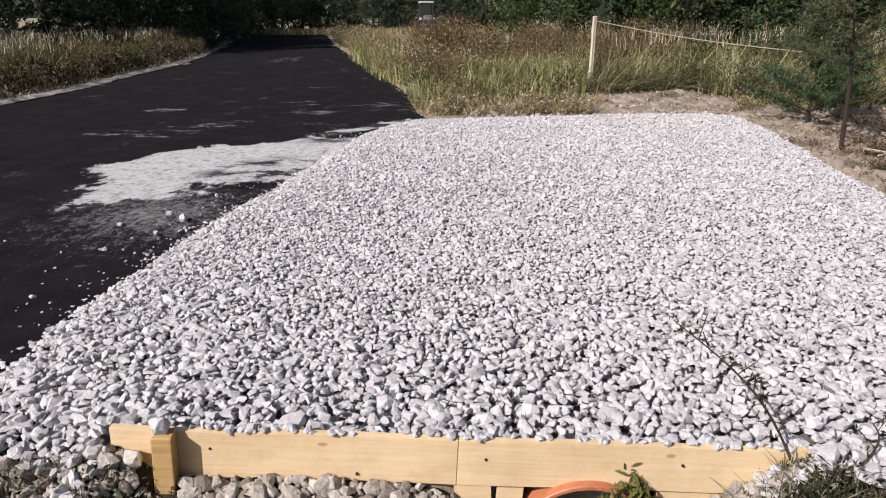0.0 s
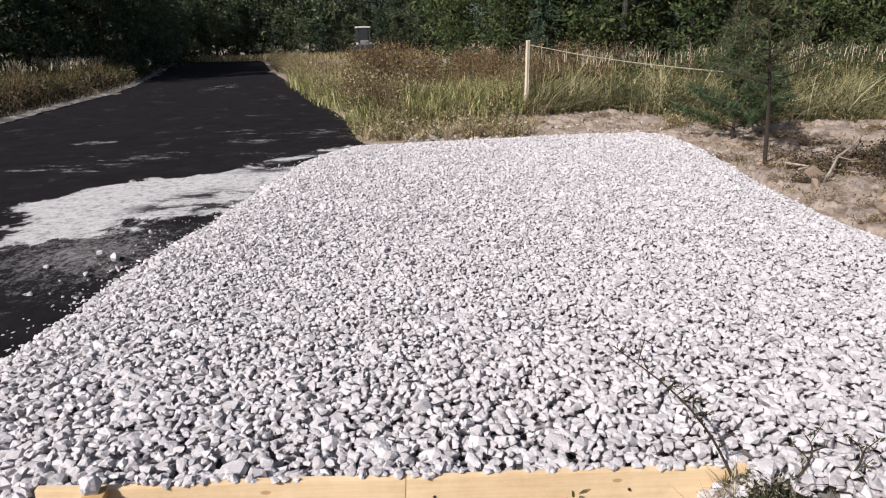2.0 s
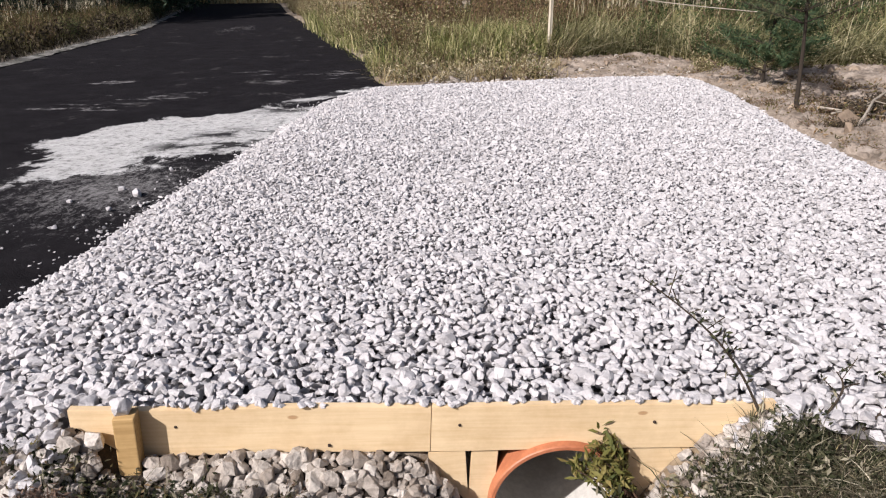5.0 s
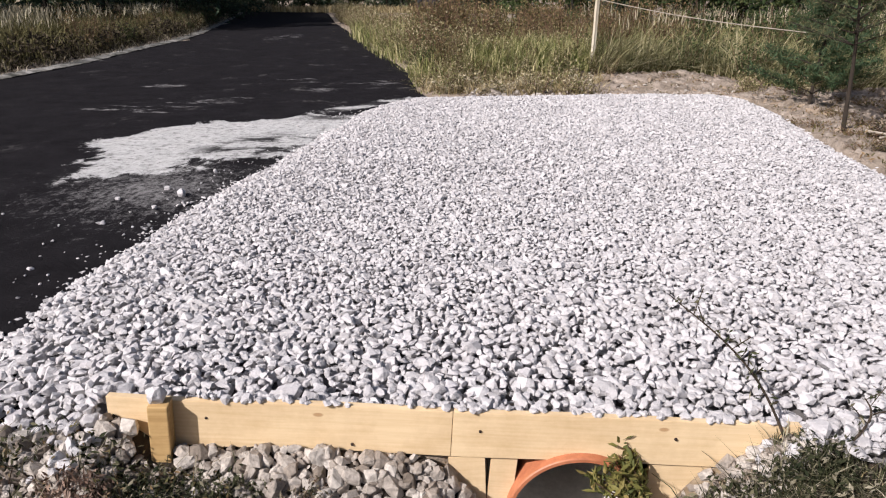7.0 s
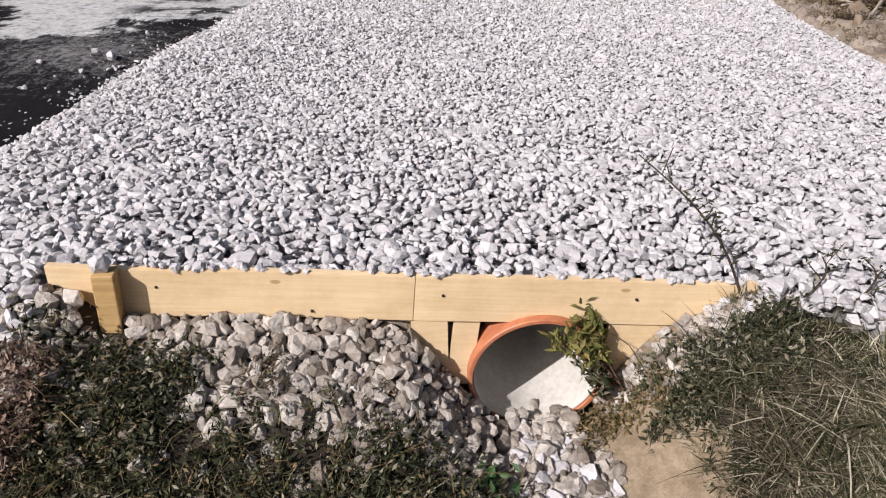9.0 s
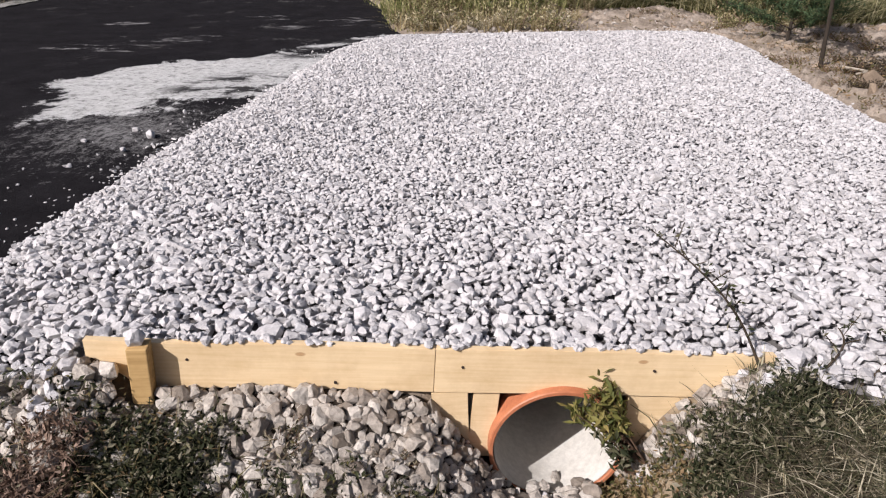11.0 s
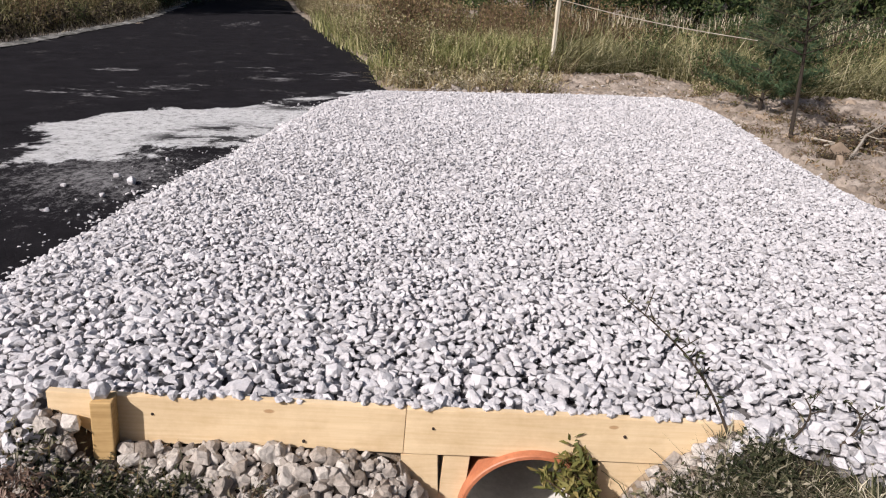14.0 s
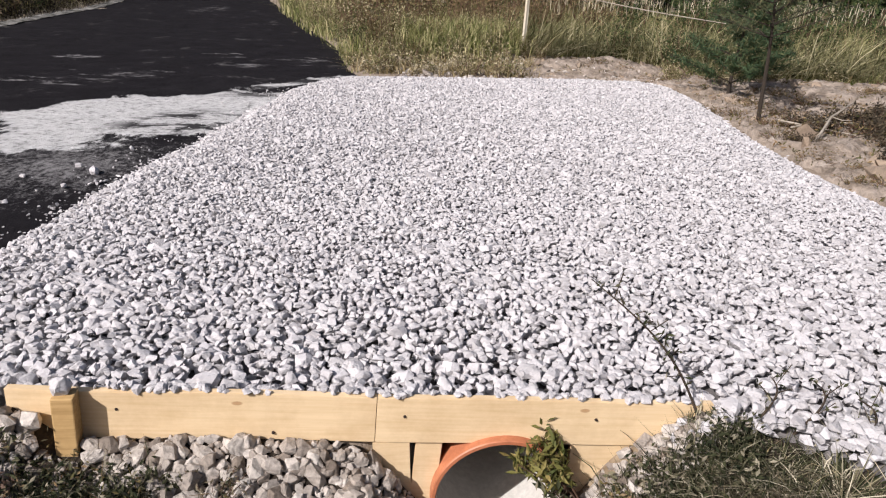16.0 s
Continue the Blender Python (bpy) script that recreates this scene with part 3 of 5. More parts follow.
# ---- stones ----
def rock(points, flat, seed, rough=(0.86, 1.08)):
    r = np.random.default_rng(seed)
    p = r.normal(size=(points, 3))
    p /= (np.abs(p) ** 3.4).sum(1)[:, None] ** (1 / 3.4)
    p *= np.array([1.0, r.uniform(0.56, 0.88), flat]) * r.uniform(*rough, (points, 1))
    bm = bmesh.new()
    for q in p:
        bm.verts.new(q)
    res = bmesh.ops.convex_hull(bm, input=bm.verts[:])
    bmesh.ops.delete(bm, geom=list({g for g in res["geom_interior"] if isinstance(g, bmesh.types.BMVert)}), context="VERTS")
    bmesh.ops.triangulate(bm, faces=bm.faces[:])
    bm.verts.ensure_lookup_table()
    v = np.array([w.co[:] for w in bm.verts])
    f = np.array([[w.index for w in face.verts] for face in bm.faces])
    bm.free()
    return v, f


ROCKS = [rock(14 + k % 4, 0.44 + 0.06 * (k % 6), 100 + k, (0.76, 1.06)) for k in range(24)]
PLAIN_ROCKS = [rock(9 + k % 2, 0.50 + 0.06 * (k % 6), 500 + k, (0.84, 1.08)) for k in range(24)]
CHIPPED = [rock(24 + k % 5, 0.48 + 0.07 * (k % 6), 300 + k, (0.72, 1.06)) for k in range(18)]
UNIT = 0.03


def scatter(at, size, kinds=ROCKS, tilt=0.34):
    """Stones joined into one pair of arrays."""
    pieces, o, which = [], 0, rng.integers(0, len(kinds), len(at))
    vs, fs = [], []
    for k, (rv, rf) in enumerate(kinds):
        idx = np.where(which == k)[0]
        if not len(idx):
            continue
        R = lying(len(idx), tilt)
        v = np.einsum("nij,kj->nki", R, rv) * size[idx][:, None, None] + at[idx][:, None]
        fs.append((np.arange(len(idx))[:, None, None] * len(rv) + rf[None] + o).reshape(-1, 3))
        vs.append(v.reshape(-1, 3))
        o += len(idx) * len(rv)
    return np.vstack(vs), np.vstack(fs)


gravel = tagged(new("gravel_driveway"), "driveway of loose white crushed limestone", "gravel driveway")
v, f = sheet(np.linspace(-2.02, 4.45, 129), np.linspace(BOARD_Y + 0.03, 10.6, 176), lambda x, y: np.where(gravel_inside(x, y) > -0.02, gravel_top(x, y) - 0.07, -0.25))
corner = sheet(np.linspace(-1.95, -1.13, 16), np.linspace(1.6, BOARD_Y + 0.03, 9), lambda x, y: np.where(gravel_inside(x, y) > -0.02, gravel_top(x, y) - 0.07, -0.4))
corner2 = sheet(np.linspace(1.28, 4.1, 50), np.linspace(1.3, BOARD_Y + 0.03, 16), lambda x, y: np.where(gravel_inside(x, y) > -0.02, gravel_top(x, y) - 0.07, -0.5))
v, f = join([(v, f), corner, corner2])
part_np("bed", v, f, GAPGRIT, gravel, "", True)


def stone_places(x0, x1, y0, y1, spacing, margin):
    """Loosely packed places row behind row, at spacing(y), kept inside the gravel's ragged edge."""
    rows, y = [], y0
    while y < y1:
        d = float(spacing(y))
        x = np.arange(x0 + rng.uniform(0, d), x1, d)
        rows.append(np.column_stack([x, np.full(len(x), y)]) + rng.uniform(-0.36, 0.36, (len(x), 2)) * d)
        y += 0.84 * d
    p = np.vstack(rows)
    g = gravel_inside(p[:, 0], p[:, 1])
    return p[g > margin + rng.uniform(-0.10, 0.06, len(p))]


def stone_gap(y):
    return np.interp(y, [1.9, 2.5, 3.4, 4.6], [0.044, 0.036, 0.0305, 0.0285])


p = stone_places(-2.1, 4.5, 1.35, 10.8, stone_gap, 0.01)
size = np.clip(0.60 * stone_gap(p[:, 1]) * rng.lognormal(0, 0.30, len(p)), 0.010, 0.050)
at = np.column_stack([p, gravel_top(p[:, 0], p[:, 1]) - 0.30 * size + rng.uniform(-0.014, 0.008, len(p))])
at[:, 1] = np.where((at[:, 0] < 1.27) & (at[:, 0] > -1.15), np.maximum(at[:, 1], BOARD_Y + 0.032 + size * 0.8), at[:, 1])
# a few larger lumps
for k, (bx, by, bs) in enumerate(((0.444, 4.635, 0.07), (0.131, 2.392, 0.042), (1.38, 3.69, 0.045), (-0.4, 2.62, 0.04), (1.6, 2.9, 0.045))):
    at[k], size[k] = (bx, by, -0.012), bs
p = at[:, :2]
# the row against the boards is picked out stone by stone
near = (p[:, 1] < 2.30) & (p[:, 0] > -1.75) & (p[:, 0] < 1.5)
near_idx = np.where(near)[0]
rest = np.setdiff1d(np.arange(len(p)), near_idx[:300])
p2 = stone_places(-2.0, 4.4, 1.4, 10.6, lambda y: 0.048, 0.02)
p2 = p2[(p2[:, 0] > 1.3) | (p2[:, 1] > BOARD_Y + 0.075)]
low = np.column_stack([p2, gravel_top(p2[:, 0], p2[:, 1]) - 0.046])
far_off = rest[p[rest, 1] > 4.4]
close_by = rest[p[rest, 1] <= 4.4]
v, f = join([scatter(at[close_by], size[close_by], ROCKS, 0.30), scatter(at[far_off], size[far_off] * 1.05, PLAIN_ROCKS, 0.30), scatter(low, np.full(len(low), 0.027), PLAIN_ROCKS, 0.16)])
tagged(part_np("loose_gravel", v, f, GRAVEL, gravel, "white crushed limestone"), kind="stuff")
STONE_MESHES = [mesh_np("stone", rv * UNIT, rf, GRAVEL) for rv, rf in CHIPPED]


def single_stones(at, size, meshes, parent, name="stone", tilt=0.26):
    for q, s in zip(at, size):
        ob = new(name, meshes[rng.integers(0, len(meshes))])
        ob.matrix_basis = Matrix.LocRotScale(Vector(q), Matrix(lying(1, tilt)[0].tolist()).to_euler(), Vector((s, s * rng.uniform(0.8, 1.1), s * rng.uniform(0.75, 1.1))) / UNIT)
        ob.parent = parent


single_stones(at[near_idx[:300]], size[near_idx[:300]], STONE_MESHES, gravel)

# stray stones along the road's edge
n = 230
y = rng.uniform(2.4, 9.5, n)
x = np.interp(y, GRAVEL_LEFT[:, 0], GRAVEL_LEFT[:, 1]) - np.abs(rng.exponential(0.22, n))
v, f = scatter(np.column_stack([x, y, np.full(n, -0.112)]), rng.lognormal(np.log(0.008), 0.45, n))
tagged(part_np("scattered_gravel", v, f, GRAVEL, gravel), kind="stuff")

# single white stones lying on the road
for sx, sy, ss in ((-1.98, 4.89, 1.5), (-2.15, 5.05, 0.9), (-2.05, 4.55, 0.8), (-2.4, 4.75, 0.8), (-1.95, 5.6, 1.0), (-2.25, 4.2, 0.7)):
    ob = tagged(new("stone", STONE_MESHES[int(rng.integers(0, 18))]), "white limestone lying on the black road", "stone", "stones on the road")
    ob.matrix_basis = Matrix.LocRotScale(Vector((sx, sy, -0.118 + 0.010 * ss)), Euler((0.2, 0.1, float(rng.uniform(0, 6)))), Vector((ss, ss, ss)))

# ---- timber edging ----
edging = tagged(new("timber_edging"), "new pine boards holding back the gravel", "timber edging")
SLOPE = -2.3
SL = math.tan(radians(SLOPE))


def board(x0, x1, top, h, t, y, tilt=0.0, name="board"):
    bm = bmesh.new()
    bmesh.ops.create_grid(bm, x_segments=14, y_segments=3, size=0.5)
    bmesh.ops.scale(bm, vec=(x1 - x0, h, 1), verts=bm.verts)
    ext = bmesh.ops.extrude_face_region(bm, geom=bm.faces[:])
    bmesh.ops.translate(bm, vec=(0, 0, t), verts=[g for g in ext["geom"] if isinstance(g, bmesh.types.BMVert)])
    bmesh.ops.recalc_face_normals(bm, faces=bm.faces[:])
    for w in bm.verts:
        w.co += Vector((0, 0.0025 * math.sin(7 * w.co.x + top * 90), 0.002 * math.sin(5 * w.co.x + h * 50)))
    sharp = [e for e in bm.edges if len(e.link_faces) == 2 and e.calc_face_angle() > 1.0]
    bmesh.ops.bevel(bm, geom=sharp, offset=0.0014, segments=2, affect="EDGES")
    bm.transform(Matrix.Rotation(radians(90), 4, "X"))
    ob = part(name, bm, PINE, edging)
    cx = (x0 + x1) / 2
    ob.matrix_basis = pose(cx, y + t, top - h / 2, 0, -tilt, 0)
    return ob


def top_at(x):
    return -0.017 + (x - 0.05) * SL


# stones that have rolled onto the boards' top edge
q = [(x, BOARD_Y + rng.uniform(0.004, 0.032), s) for x, s in zip(np.concatenate([rng.uniform(-0.9, 1.22, 60), rng.uniform(0.9, 1.24, 8)]), rng.uniform(0.011, 0.024, 68))]
single_stones([(x, y, top_at(x) + 0.40 * s) for x, y, s in q], [s for _, _, s in q], STONE_MESHES, gravel)
board(-1.14, 0.0495, top_at(-0.55), 0.184, 0.028, BOARD_Y, SLOPE)
board(0.050, 1.26, top_at(0.65), 0.184, 0.028, BOARD_Y, SLOPE)
board(0.045, 0.176, top_at(0.11) - 0.188, 0.28, 0.026, BOARD_Y + 0.006, 3.0, "lower_board")
board(0.182, 0.276, top_at(0.23) - 0.188, 0.30, 0.026, BOARD_Y + 0.012, -4.0, "lower_board")
board(0.758, 0.98, top_at(0.87) - 0.188, 0.22, 0.026, BOARD_Y + 0.010, 0.0, "lower_board")
NAIL = plain("rusty_nail", (0.05, 0.035, 0.03), 0.6, 0.6)
for nx_, nz_ in ((0.148, -0.096), (0.832, -0.122), (-0.80, -0.05), (-0.30, -0.155)):
    bm = bmesh.new()
    bmesh.ops.create_cone(bm, cap_ends=True, segments=12, radius1=0.006, radius2=0.0045, depth=0.006)
    bm.transform(pose(nx_, BOARD_Y - 0.002, nz_, 90, 0, 0))
    part("nail", bm, NAIL, edging)

bm = box(0.066, 0.066, 0.46, (0, 0, 0), 0.004)
stake = tagged(part("stake", bm, STAKEWOOD), "square pine stake driven in against the board", "stake")
stake.matrix_basis = pose(-0.95, BOARD_Y - 0.037, -0.195, 0, 3.5, 6)

# ---- culvert pipe ----
pipe = tagged(new("culvert_pipe"), "orange plastic culvert pipe with a pale lining", "pipe")
PX, PZ, PR, PL = 0.507, -0.440, 0.258, 7.6


def ring_tube(r0, r1, y0, y1, sides=72, rows=3):
    a = np.linspace(0, 2 * np.pi, sides, endpoint=False)
    prof = [(r1, y0 + 0.004), (r1 - 0.003, y0), (r0 + 0.003, y0), (r0, y0 + 0.004)] + [(r0, y) for y in np.linspace(y0 + 0.1, y1, rows)] + [(r1, y1)] + [(r1, y) for y in np.linspace(y1 - 0.1, y0 + 0.1, rows)]
    v = np.array([[r * math.cos(t), y, r * math.sin(t)] for r, y in prof for t in a])
    m = len(prof)
    f = [(i * sides + j, i * sides + (j + 1) % sides, ((i + 1) % m) * sides + (j + 1) % sides, ((i + 1) % m) * sides + j) for i in range(m) for j in range(sides)]
    return v + [PX, 0, PZ], np.array(f)


PIPE_Y = BOARD_Y - 0.035
v, f = ring_tube(PR - 0.018, PR, PIPE_Y, PL)
part_np("shell", v, f[:, ::-1], PIPE_OUT, pipe)
v, f = ring_tube(PR - 0.024, PR - 0.0185, PIPE_Y + 0.010, PL)
part_np("lining", v, f[:, ::-1], PIPE_IN, pipe, "pale grey inner wall", True)

# ---- rubble in the ditch ----
rubble = tagged(new("ditch_rubble"), "dusty limestone rubble spilled into the ditch", "rubble")
BIG = [mesh_np("stone", rv * UNIT, rf, RUBBLE) for rv, rf in CHIPPED]
spots = []
for _ in range(34000):
    x, y = rng.uniform(-1.75, 1.45), rng.uniform(1.25, 1.93)
    s = 0.014 + 0.033 * rng.random()
    upper = x < 0.32 and y > np.interp(x, [-1.7, -1.25, -1.0, -0.7, -0.3, 0.1, 0.32], [1.72, 1.72, 1.72, 1.75, 1.64, 1.55, 1.48]) + rng.normal(0, 0.05)
    pile = 0.36 < x < 0.70 + 0.05 * math.sin(9 * y) and 1.34 < y < 1.84
    right = 0.74 < x < 1.36 and y > 1.79 + 0.05 * math.sin(11 * x)
    stray = x < 0.3 and rng.random() < 0.010
    if not (upper or pile or right or stray):
        continue
    if abs(x - PX) < PR - 0.03 and y > PIPE_Y - 0.02:
        continue
    if abs(x + 0.97) < 0.07 and y > BOARD_Y - 0.085:
        continue
    if all((x - a) ** 2 + (y - b) ** 2 > (0.36 * (s + c)) ** 2 for a, b, c in spots):
        spots.append((x, y, s))
spots = np.array(spots)[:3000]
z = ground_z(spots[:, 0], spots[:, 1]) + spots[:, 2] * rng.uniform(0.2, 0.8, len(spots))
heap = (spots[:, 0] > 0.34) & (spots[:, 0] < 0.8) & (spots[:, 1] < 1.9)
order = np.concatenate([np.where(heap)[0], np.where(~heap)[0]])
spots, z, heap = spots[order], z[order], heap[order]
m = min(int(heap.sum()), 120)
single_stones(np.column_stack([spots[:, :2], z])[:m], spots[:m, 2] * 1.12, STONE_MESHES + BIG, rubble, "stone", 1.4)
single_stones(np.column_stack([spots[:, :2], z])[m:270], spots[m:270, 2], BIG, rubble, "stone", 1.4)
v, f = scatter(np.column_stack([spots[:, :2], z])[270:], spots[270:, 2], CHIPPED, 1.4)
tagged(part_np("loose_rubble", v, f, RUBBLE, rubble), kind="stuff")
# stones heaped over the end of the edging beside the stake
q = np.column_stack([rng.uniform(-1.26, -1.03, 16), rng.uniform(1.84, 1.915, 16), rng.uniform(-0.16, -0.07, 16)])
single_stones(q, rng.uniform(0.026, 0.042, 16), BIG, rubble, "stone", 1.4)
# and over the other end, where the bank meets the boards
q = np.column_stack([rng.uniform(1.10, 1.32, 26), rng.uniform(1.86, 1.925, 26), np.zeros(26)])
q[:, 2] = np.interp(q[:, 0], [1.10, 1.32], [-0.17, -0.05]) + rng.uniform(-0.03, 0.025, 26)
single_stones(q, rng.uniform(0.020, 0.036, 26), STONE_MESHES, rubble, "stone", 1.4)
# pebbles lying in the mouth of the pipe
single_stones([(0.47, 1.93, -0.655), (0.53, 1.99, -0.66), (0.42, 1.88, -0.60), (0.60, 1.90, -0.60)], [0.035, 0.028, 0.04, 0.038], BIG, rubble)
k = 30
q = np.column_stack([rng.uniform(0.30, 0.66, k), rng.uniform(1.74, 1.895, k), rng.uniform(-0.665, -0.60, k)])
q[:, 2] += 0.05 * np.abs(q[:, 0] - 0.47) / 0.19
single_stones(q, rng.uniform(0.022, 0.045, k), BIG, rubble, "stone", 1.4)
ob = tagged(new("stone", STONE_MESHES[4]), "white limestone lying on top of the stake", "stone")
ob.matrix_basis = Matrix.LocRotScale(Vector((-0.945, BOARD_Y - 0.034, 0.062)), Euler((0.2, 0.1, 0.7)), Vector((1.2, 1.1, 1.4)))


# ---- plants by the ditch ----
def on_ground(n, x0, x1, y0, y1, keep=None):
    p = np.column_stack([rng.uniform(x0, x1, n), rng.uniform(y0, y1, n)])
    if keep is not None:
        p = p[keep(p[:, 0], p[:, 1])]
    return np.column_stack([p, ground_z(p[:, 0], p[:, 1]) - 0.01])


def tussocks(centres, each, spread, height, width, lean, bend, lie=(0, 0, 0)):
    """Clumps of blades that arch outwards from their middles."""
    n = len(centres)
    off = rng.normal(0, 1, (n * each, 2)) * np.repeat(spread * rng.uniform(0.6, 1.4, n), each)[:, None]
    root = np.column_stack([np.asarray(centres)[:, :2].repeat(each, 0) + off, np.asarray(centres)[:, 2].repeat(each)])
    out = off / (np.linalg.norm(off, axis=1)[:, None] + 1e-6)
    way = np.column_stack([out, 0 * out[:, :1]]) * 0.8 + np.asarray(lie) + np.repeat(rng.normal(0, 0.35, (n, 3)) * [1, 1, 0], each, 0)
    h = np.repeat(height * rng.uniform(0.6, 1.25, n), each) * rng.uniform(0.5, 1.2, n * each)
    L, B = np.abs(rng.normal(0, lean, n * each)), np.abs(rng.normal(bend, bend * 0.45, n * each))
    a = np.arctan2(way[:, 1], way[:, 0]) + rng.normal(0, 0.5, n * each)
    w = (width * rng.uniform(0.6, 1.4, n * each))[:, None] * np.stack([-np.sin(a), np.cos(a), 0 * a], 1)
    rows = []
    for t, k in ((0.0, 1.0), (0.25, 0.95), (0.5, 0.8), (0.75, 0.55), (1.0, 0.08)):
        q = root + way * (h * (L * t + 0.6 * B * t * t))[:, None]
        q[:, 2] += h * (t - 0.45 * np.minimum(B, 1.5) * t * t)
        rows += [q - w * k, q + w * k]
    i = np.arange(n * each)[:, None] * 10
    f = np.vstack([np.vstack([i + [j, j + 1, j + 3], i + [j, j + 3, j + 2]]) for j in (0, 2, 4, 6)])
    return np.stack(rows, 1).reshape(-1, 3), f


def right_bank(x, y):
    return (x > 1.0 + 0.08 * np.sin(5 * y)) & (y < 1.89 - 0.62 * np.clip(x - 1.2, 0, 0.9)) & (rng.random(len(x)) < np.clip((x - 0.92) / 0.25, 0.1, 1))


def bank_rim(x):
    return 1.89 - 0.62 * np.clip(x - 1.2, 0, 0.9)


c = on_ground(230, 1.12, 2.9, 0.7, 2.0, lambda x, y: y < bank_rim(x) - np.where(x > 1.5, 0.13, 0.05))
v, f = tussocks(c, 66, 0.034, 0.15, 0.0024, 0.5, 1.0, (0.15, -0.12, 0))
tagged(part_np("bank_grass", v, f, BANKGRASS), "matted half-dry grass on the ditch bank", "grass", kind="stuff")
c = on_ground(210, 1.04, 2.0, 1.12, 1.76, lambda x, y: (y < bank_rim(x) - 0.10) & (x > 1.08 + 0.07 * np.sin(17 * y)))
v, f = tussocks(c, 46, 0.030, 0.12, 0.0025, 0.7, 1.1, (0.12, -0.15, 0))
tagged(part_np("withered_bank_grass", v, f, HAY), "withered grey-brown grass matted on the bank", "dry grass", kind="stuff")
# big drooping fans of long blades
c = on_ground(17, 1.45, 2.4, 0.9, 1.7, lambda x, y: y < bank_rim(x) - 0.14)
c = np.vstack([c, [(1.37, 1.66, -0.24), (1.46, 1.56, -0.22), (1.36, 1.48, -0.30), (1.55, 1.58, -0.18)]])
v, f = tussocks(c, 110, 0.030, 0.23, 0.0027, 0.5, 1.2, (0.30, -0.05, 0))
tagged(part_np("long_grass", v, f, BANKGRASS), "long drooping grass in fans over the bank", "grass", kind="stuff")
c = on_ground(90, 0.99, 1.55, 0.8, 1.72)
v, f = tussocks(c, 34, 0.03, 0.10, 0.0018, 0.6, 0.9)
tagged(part_np("short_grass", v, f, BANKGRASS), "short dark grass at the foot of the bank", "grass", kind="stuff")
c = on_ground(40, 1.15, 2.8, 0.8, 1.9, lambda x, y: y < bank_rim(x) - np.where(x > 1.5, 0.16, 0.08))
v, f = tussocks(c, 40, 0.024, 0.26, 0.0023, 0.6, 1.2, (0.35, -0.15, 0))
tagged(part_np("pale_grass", v, f, PALEGRASS), "bleached grey-tan grass arching over the bank", "dry grass", kind="stuff")
roots = on_ground(1100, 1.0, 2.9, 0.7, 2.2, right_bank)
v, f = blades(roots, 0.13, 0.0014, 0.8, 1.0)
tagged(part_np("dry_grass", v, f, STRAW), "dry straw-coloured grass on the ditch bank", "grass", kind="stuff")
roots = on_ground(500, 1.15, 1.6, 1.6, 1.95, lambda x, y: np.abs(y - bank_rim(x)) < 0.06)
v, f = blades(roots, 0.11, 0.0022, 0.5, 0.6)
tagged(part_np("edge_grass", v, f, BANKGRASS), "thin upright grass at the gravel's edge", "grass", kind="stuff")


def weed_mat(n, x0, x1, y0, y1, keep, height, size, mat, name, label):
    r = on_ground(n, x0, x1, y0, y1, keep)
    c = r.repeat(5, 0) + rng.normal(0, 0.018, (len(r) * 5, 3)) + np.column_stack([np.zeros((len(r) * 5, 2)), rng.uniform(0.0, height, len(r) * 5)])
    pieces = [leaves(c, size, 2.2), blades(r, height * 1.3, 0.0022, 0.5, 0.5)]
    v, f = join(pieces)
    return tagged(part_np(name, v, f, mat), label, "weeds", kind="stuff")


def bank_behind(x, y):
    rim = np.minimum(np.minimum(x + 3.2, 4.0 - x), y + 2.4) + 0.5 * fbm(x, y, 2.1)
    ditch = (np.abs(x - 0.75) < 0.4) & (y > 0.3)
    return (rim > rng.uniform(0, 0.8, len(x))) & ~ditch & ((y < 0.9) | (x > 2.6)) & (y < 1.89 - 0.62 * np.clip(x - 1.2, 0, 0.9)) & (x > np.interp(y, ROAD_RIGHT[:, 0], ROAD_RIGHT[:, 1]) + 0.1)


roots = on_ground(36000, -3.2, 4.2, -2.4, 1.7, bank_behind)
v, f = blades(roots, 0.11, 0.003, 0.5, 0.7)
tagged(part_np("trampled_grass", v, f, BANKGRASS), "short trampled grass on the near side of the ditch", "grass", kind="stuff")


def left_floor(x, y):
    return (y < np.interp(x, [-1.8, -1.25, -1.0, -0.7, -0.3, 0.1, 0.32, 0.42], [1.80, 1.80, 1.76, 1.74, 1.62, 1.53, 1.48, 1.4]) + rng.normal(0, 0.06, len(x))) & (fbm(x, y, 6.5) + 0.6 * fbm(x, y, 17.0, 3.0) > -0.22 + rng.normal(0, 0.2, len(x))) & ~((x < -1.08) & (y < 1.75) & (rng.random(len(x)) < 0.75))


weed_mat(10500, -1.9, 0.42, 0.9, 1.9, left_floor, 0.085, 0.012, WEED, "low_weeds", "low dark weeds matted over the ditch floor")
weed_mat(480, -1.02, -0.66, 1.58, 1.78, None, 0.07, 0.011, WEED, "shade_weeds", "dark green weeds below the stake")
# leaf-shaped flakes added to stand for a patch of reddish soil
weed_mat(1100, -1.7, -1.06, 1.42, 1.72, lambda x, y: fbm(x, y, 9.0) > -0.3, 0.10, 0.012, REDSOIL, "fallen_leaves", "leaf flakes standing for reddish-brown soil on the ditch floor")
weed_mat(2600, -1.9, 0.42, 0.9, 1.9, left_floor, 0.10, 0.009, RUST, "withered_weeds", "withered brown weeds over the ditch floor")
